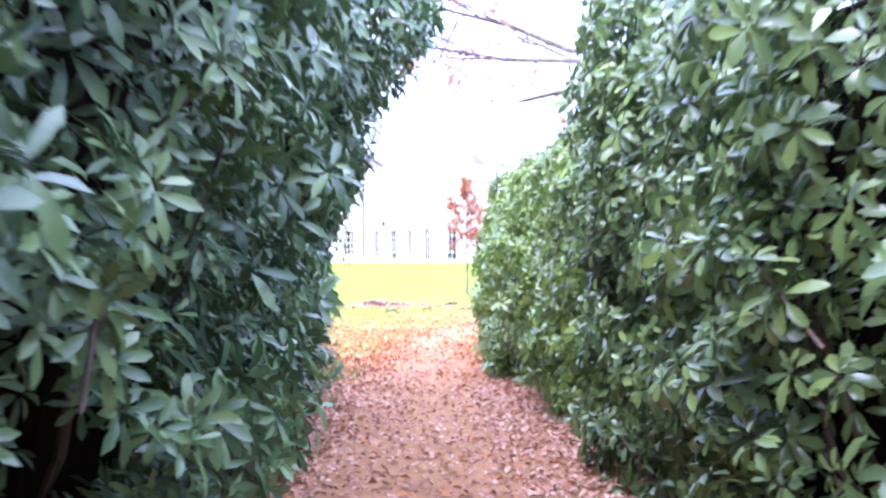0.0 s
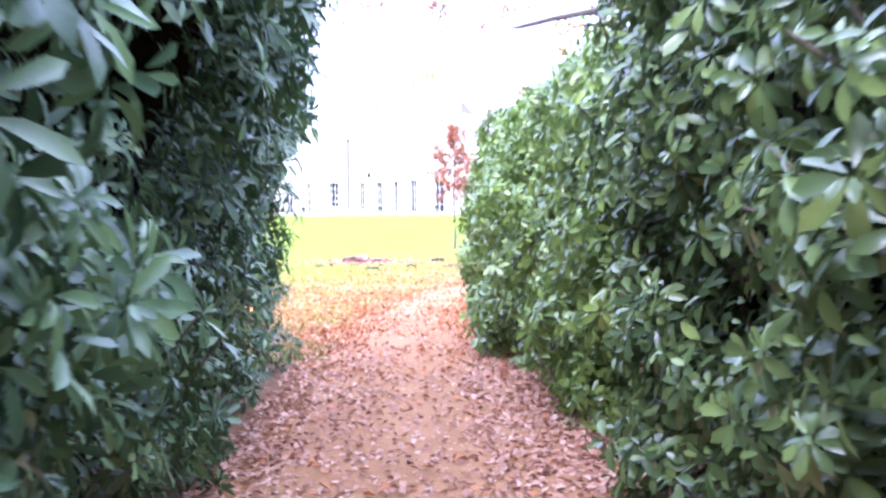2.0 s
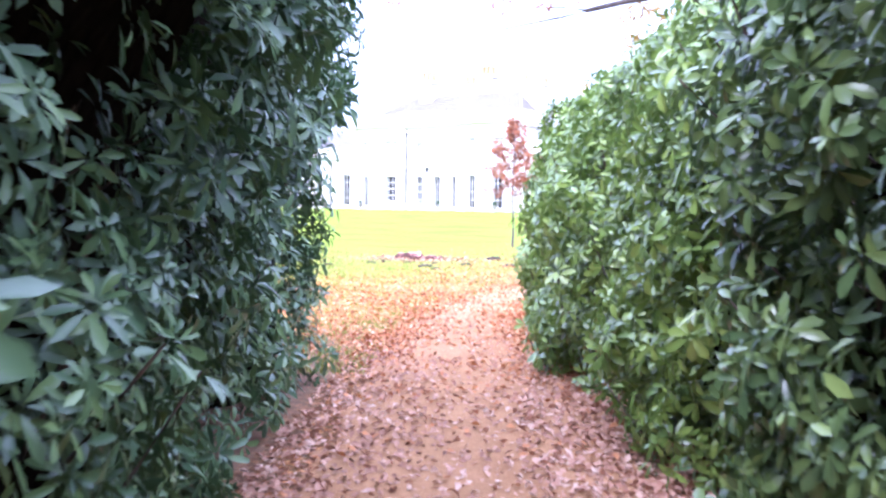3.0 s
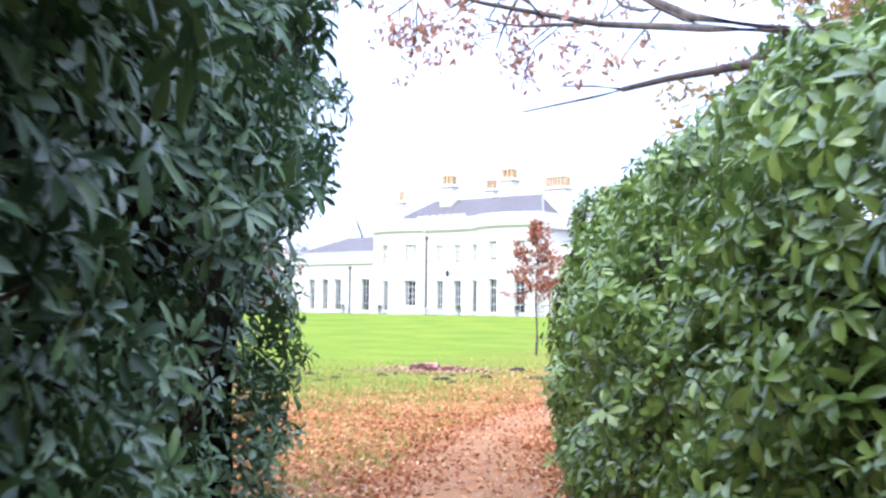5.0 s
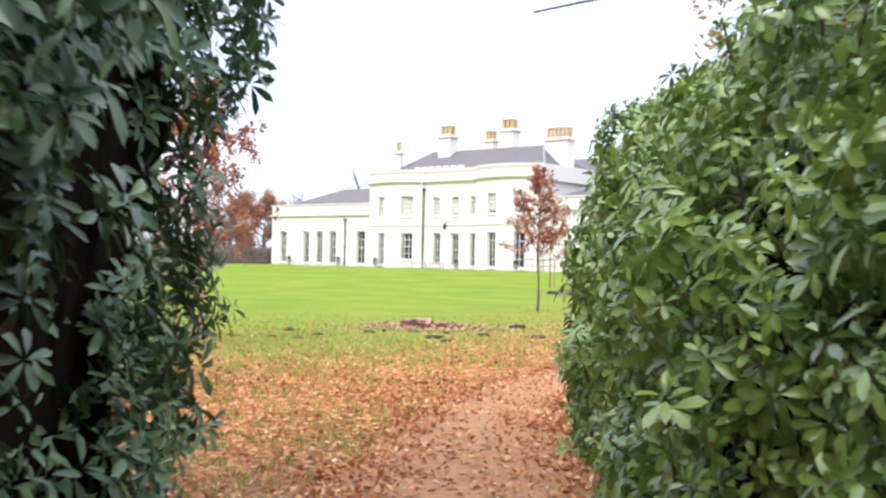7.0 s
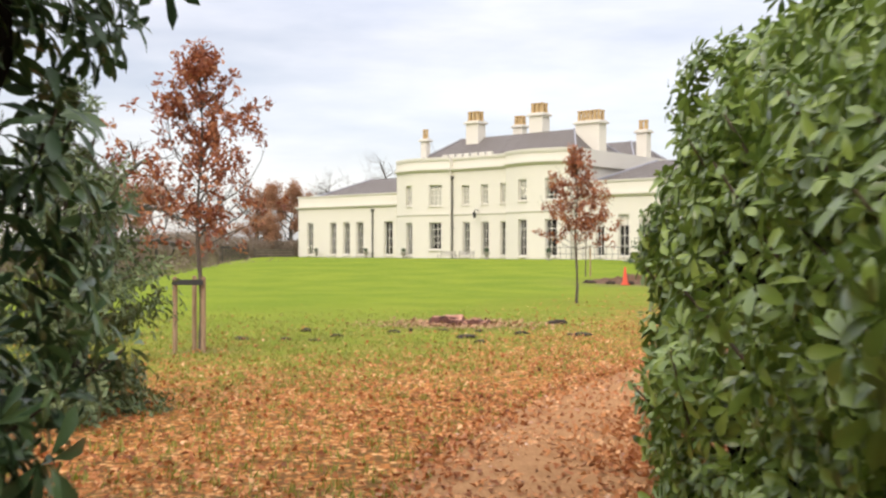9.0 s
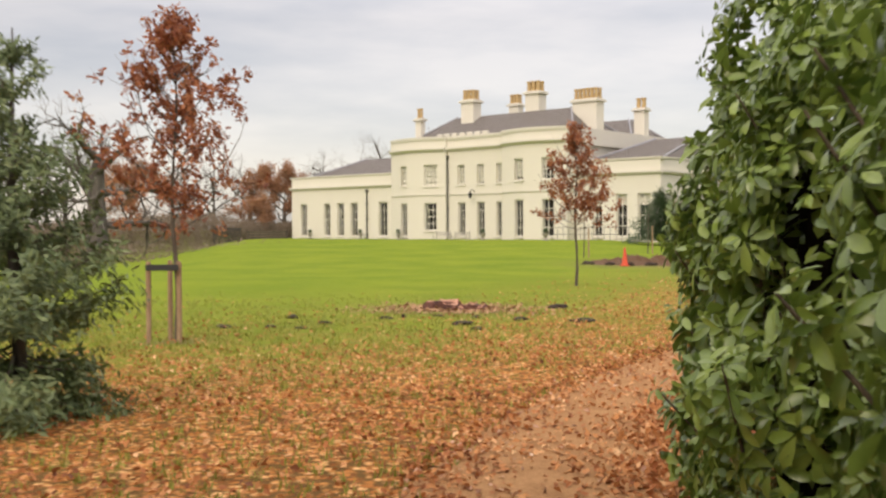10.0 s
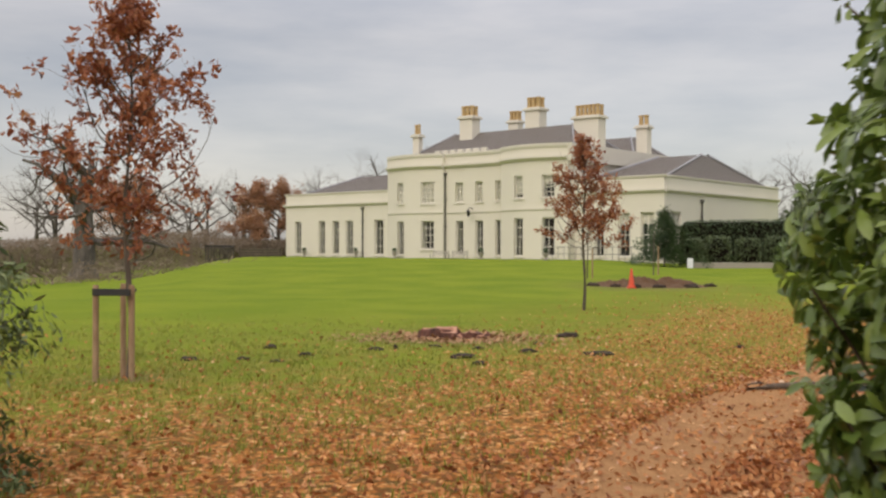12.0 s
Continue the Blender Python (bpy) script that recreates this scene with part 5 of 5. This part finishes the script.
def traffic_cone(x, y):
    home = tagged(new("traffic_cone"), "bright orange plastic traffic cone on the grass", "traffic cone")
    home.location = (x, y, float(ground_at(x, y)))
    bm = bmesh.new()
    box(bm, -0.17, 0.17, -0.17, 0.17, 0.0, 0.05, 0.015)
    part("base", bm, cone_plastic, home)
    bm = bmesh.new()
    lathe(bm, [(0.125, 0.05), (0.115, 0.08), (0.035, 0.70), (0.028, 0.72)], (0, 0, 0), 20)
    part("cone_body", bm, cone_plastic, home)


traffic_cone(3.26, 50.3)


def sapling(x, y, h):
    home = tagged(new("sapling"), "thin bare sapling beside a stake on the lawn", "sapling", "saplings by the earth mound")
    home.location = (x, y, float(ground_at(x, y)))
    t = Tubes()
    t.add([(0, 0, -0.05), (0.02, 0, h * 0.5), (0, 0, h)], [0.03, 0.022, 0.006], 6)
    t.object("trunk", bark, home)
    rng = np.random.default_rng(int(h * 100))
    tips = []
    for k in range(7):
        one = Tubes()
        grow(rng, (0, 0, h * (0.45 + 0.07 * k)), (math.cos(k * 2.4), math.sin(k * 2.4), 0.8), h * 0.22, 0.01, 1, one, tips, 0.15, 0.05, (2, 3), 4)
        one.object("limb", bark, home)
    bm = bmesh.new()
    lathe(bm, [(0.035, -0.1), (0.035, 1.3), (0.028, 1.33)], (0.22, 0, 0), 8)
    part("stake", bm, stake_wood, home)


sapling(2.0, 57.0, 2.9)
sapling(5.2, 60.0, 2.6)

# ---- stump, chips, clods and fallen leaves ----


def tree_stump(x, y):
    home = tagged(new("tree_stump"), "low freshly cut reddish tree stump ringed with chippings", "tree stump")
    home.location = (x, y, float(ground_at(x, y)))
    n = 30
    for ox, oy, k, top in ((-0.20, 0.0, 0.44, 0.15), (0.34, 0.14, 0.32, 0.08), (0.10, -0.22, 0.20, 0.07)):
        bm = bmesh.new()
        rings = []
        for r_, z in ((1.25, -0.04), (1.08, top * 0.4), (0.98, top * 0.85), (0.90, top)):
            rings.append([])
            for i in range(n):
                t = 2 * math.pi * i / n
                rr = r_ * k * (0.8 + 0.16 * math.sin(3 * t + ox * 9) + 0.10 * math.sin(5 * t + k) + 0.10 * noise.noise((i * 0.8, z * 9, k * 5)))
                rings[-1].append(bm.verts.new((ox + rr * math.cos(t), oy + rr * math.sin(t) * 0.8, z + (0.09 * noise.noise((i * 0.5, r_, 4 + k)) if z > 0 else 0))))
        for a, b in zip(rings, rings[1:]):
            for i in range(n):
                bm.faces.new((a[i], a[(i + 1) % n], b[(i + 1) % n], b[i]))
        top_bm = bmesh.new()
        top_bm.faces.new([top_bm.verts.new(v.co + Vector((0, 0, 0.004))) for v in rings[-1]])
        bmesh.ops.triangulate(top_bm, faces=top_bm.faces)
        bm.faces.new(rings[-1])
        butt = part("butt", bm, stump_bark, home, "dark red torn bark")
        part("cut_face", top_bm, cut_wood, butt, "pale pinkish sawn wood")
    rng = np.random.default_rng(8)
    n = 2000
    p = np.stack((rng.normal(0, 0.75, n), rng.normal(-0.1, 0.55, n), np.zeros(n)), 1)
    p[:, 2] = [float(ground_at(x + a, y + b)) - home.location.z + 0.02 for a, b in p[:, :2]]
    v, f = scatter([leaf_shape(0.085, 0.045, 0.2, 0.1)], p, frames_from(np.array((0, 0, 1.0)) + rng.normal(0, 0.4, (n, 3)), rng), rng.uniform(0.5, 1.3, n), rng)
    tagged(place(new("sawdust", raw("sawdust", v, f, wood_chip)), home, "scattered pale brown wood chippings"), kind="stuff")


tree_stump(*STUMP)


def clod(x, y, w, h, seed):
    bm = bmesh.new()
    bmesh.ops.create_icosphere(bm, subdivisions=3, radius=1.0)
    for v in bm.verts:
        k = 1 + 0.35 * noise.noise(v.co * 1.7 + Vector((seed, 0, 0)))
        v.co = Vector((v.co.x * w * k, v.co.y * w * 0.6 * k, max(v.co.z, -0.2) * h * k))
    o = tagged(part("earth_clod", bm, dark_earth, None), "small dark mound of earth in the grass", "molehill", "small earth mounds on the lawn")
    o.location = (x, y, float(ground_at(x, y)))


for k, (x, y, w, h) in enumerate([(0.25, 30.4, 0.22, 0.08), (0.55, 26.9, 0.24, 0.05), (-1.35, 26.5, 0.2, 0.06), (-5.05, 25.85, 0.15, 0.06), (-3.6, 26.6, 0.12, 0.05), (-4.4, 26.2, 0.10, 0.04), (-2.7, 27.2, 0.12, 0.05)]):
    clod(x, y, w, h, k * 3.1)
turf_rng = np.random.default_rng(29)
for k in range(9):
    clod(turf_rng.normal(-1.3, 1.5), turf_rng.normal(28.0, 1.0), turf_rng.uniform(0.05, 0.15), turf_rng.uniform(0.03, 0.07), 70 + k * 2.7)


def fallen_leaves():
    rng = np.random.default_rng(17)
    shapes = [curl(0.058, 0.036, a, b) for a, b in ((0.014, 0.003), (0.008, -0.008), (0.02, 0.006), (-0.006, 0.006))]

    def lay(name, label, x, y, lift, material=litter_leaf, tilt=0.55):
        z = ground_at(x, y) + lift
        p = np.stack((x, y, z), 1)
        up = np.array((0, 0, 1.0)) + rng.normal(0, tilt, p.shape)
        v, f = scatter(shapes, p, frames_from(up, rng), rng.uniform(0.55, 1.25, len(x)), rng)
        tagged(new(name, raw(name, v, f, material)), label, "leaf litter", kind="stuff")

    # thick along the edges of the path, thin in its trodden middle
    n = 76000
    y = rng.uniform(-1, 34, n)
    s = rng.uniform(-1, 1, n)
    side = np.abs(s)
    keep = rng.random(n) < np.where(s > 0.2, 0.30 + 0.75 * side ** 0.8, 0.22 + 0.60 * side ** 2) * np.where(s > 0.2, 1.0, 1.0 - 0.4 * smooth01((y - 14) / 5))
    keep &= np.array([noise.noise((a * 1.6, b * 0.9, 0)) for a, b in zip(s, y)]) > -0.28 - 0.3 * rng.random(n) - 0.25 * (1 - smooth01((y - 9) / 5))
    y, s = y[keep], s[keep]
    pale = rng.random(len(y)) < 1.1 - smooth01((y - 9) / 7)
    lay("fallen_leaves", "dry pale-brown leaves scattered over the earth path", (path_x(y) + s * 1.25)[pale], y[pale], 0.02, dry_leaf, 0.28)
    lay("fallen_leaves", "orange leaves drifted along the earth path", (path_x(y) + s * 1.25)[~pale], y[~pale], 0.02, litter_leaf, 0.35)
    # a thick drift on the east half of the path where the shrubs end
    n = 5200
    y, s = 18.0 + rng.normal(0, 1.3, n), 0.45 + rng.normal(0, 0.30, n)
    ok = (np.abs(s) < 1.0) & (np.array([noise.noise((a * 2.2, b * 1.4, 5)) for a, b in zip(s, y)]) > -0.1 - 0.2 * rng.random(n))
    lay("fallen_leaves", "orange-brown leaves drifted thickly on the earth path", (path_x(y) + s)[ok], y[ok], 0.024)
    # drifts on the grass
    n = 170000
    x, y = rng.uniform(-10, 12, n), 10 + 44 * rng.random(n) ** 2.0
    keep = rng.random(n) < litter_at(x, y) ** 1.6 * (0.22 + 0.78 * np.clip(np.array([0.5 + noise.noise((a * 0.5, b * 0.5, 2)) + 0.5 * noise.noise((a * 2, b * 2, 2)) for a, b in zip(x, y)]), 0, 1))
    keep &= (np.abs(x - path_x(y)) > 0.75) & (rng.random(n) < smooth01((y - 11.6) / 2.6))
    lay("fallen_leaves", "russet leaves drifted over the grass", x[keep], y[keep], 0.035)


fallen_leaves()


def grass():
    rng = np.random.default_rng(19)
    n = 80000
    x, y = rng.uniform(-11, 9, n), 12 + 36 * rng.random(n) ** 1.6
    keep = (np.abs(x - path_x(y)) > 1.0) & (rng.random(n) < (1.05 - 0.75 * litter_at(x, y)) * (1 - smooth01((y - 21) / 15)) * (1 - smooth01((np.abs(x + 1) - 6) / 4))) & (np.hypot(x - STUMP[0], y - STUMP[1]) > 0.9)
    x, y = x[keep], y[keep]
    p = np.stack((x, y, ground_at(x, y) - 0.005), 1)
    blade = (np.array([(-0.006, 0, 0), (0.006, 0, 0), (0.004, 0.012, 0.035), (-0.004, 0.012, 0.035), (0.0, 0.03, 0.062)]), np.array([(0, 1, 2), (0, 2, 3), (3, 2, 4)]))
    tuft_v, tuft_f = [], []
    for k in range(4):
        r = np.array(Matrix.Rotation(k * 1.7, 3, "Z"))
        tuft_v.append(blade[0] @ r.T + np.array((0.02 * math.cos(k * 2), 0.02 * math.sin(k * 2), 0)))
        tuft_f.append(blade[1] + 5 * k)
    up = np.array((0, 0, 1.0)) + rng.normal(0, 0.2, p.shape)
    v, f = scatter([(np.vstack(tuft_v), np.vstack(tuft_f))], p, frames_from(up, rng), rng.uniform(0.6, 1.3, len(x)), rng)
    tagged(new("grass", raw("grass", v, f, grass_blade)), "short green grass blades among the leaves", "grass", kind="stuff")


grass()

fallen = tagged(new("fallen_branch"), "thin brown fallen branch lying across the earth path", "branch")
fallen.location, fallen.scale = (2.68, 23.6, float(ground_at(2.68, 23.6)) + 0.03), (1.3, 1.3, 1.5)
tb = Tubes()
tb.add([(-0.6, -0.10, 0.0), (-0.35, 0.0, 0.015), (-0.1, -0.03, 0.03), (0.2, 0.06, 0.02), (0.55, 0.05, 0.025), (0.9, 0.2, 0.0)], [0.012, 0.022, 0.026, 0.028, 0.024, 0.014], 7)
tb.object("stick", twig, fallen)
for a, b in (((-0.1, -0.03, 0.03), (0.25, -0.2, 0.02)), ((0.2, 0.06, 0.02), (0.5, 0.26, 0.03)), ((-0.35, 0.0, 0.015), (-0.55, 0.12, 0.01))):
    tb = Tubes()
    tb.add([a, ((a[0] + b[0]) / 2, (a[1] + b[1]) / 2 + 0.03, 0.03), b], [0.013, 0.009, 0.004], 6)
    tb.object("twig", twig, fallen)

for k, (dx, dy, w) in enumerate([(-2.2, -0.7, 0.3), (-1.3, -1.2, 0.22), (0.4, -1.4, 0.26), (1.7, -1.0, 0.34), (2.6, -0.2, 0.25), (-0.5, -1.5, 0.18)]):
    clod(3.95 + dx * 0.93, 52.0 + dy * 0.93, w, 0.14, 40 + k * 2.3)

leaf_rng = np.random.default_rng(23)
leaf_data = [raw("fallen_leaf", *curl(0.075, 0.05, a, b), litter_leaf) for a, b in ((0.014, 0.003), (0.01, -0.008), (0.022, 0.006))]
for k in range(290):
    y = leaf_rng.uniform(4.5, 21)
    x = float(path_x(y)) + leaf_rng.uniform(-0.95, 0.95)
    o = place(new("fallen_leaf", leaf_data[k % 3]), path_ob)
    o.matrix_basis = pose(x, y, float(ground_at(x, y)) + 0.024, leaf_rng.uniform(-14, 14), leaf_rng.uniform(-14, 14), leaf_rng.uniform(0, 360)) @ Matrix.Scale(leaf_rng.uniform(0.75, 1.25), 4)
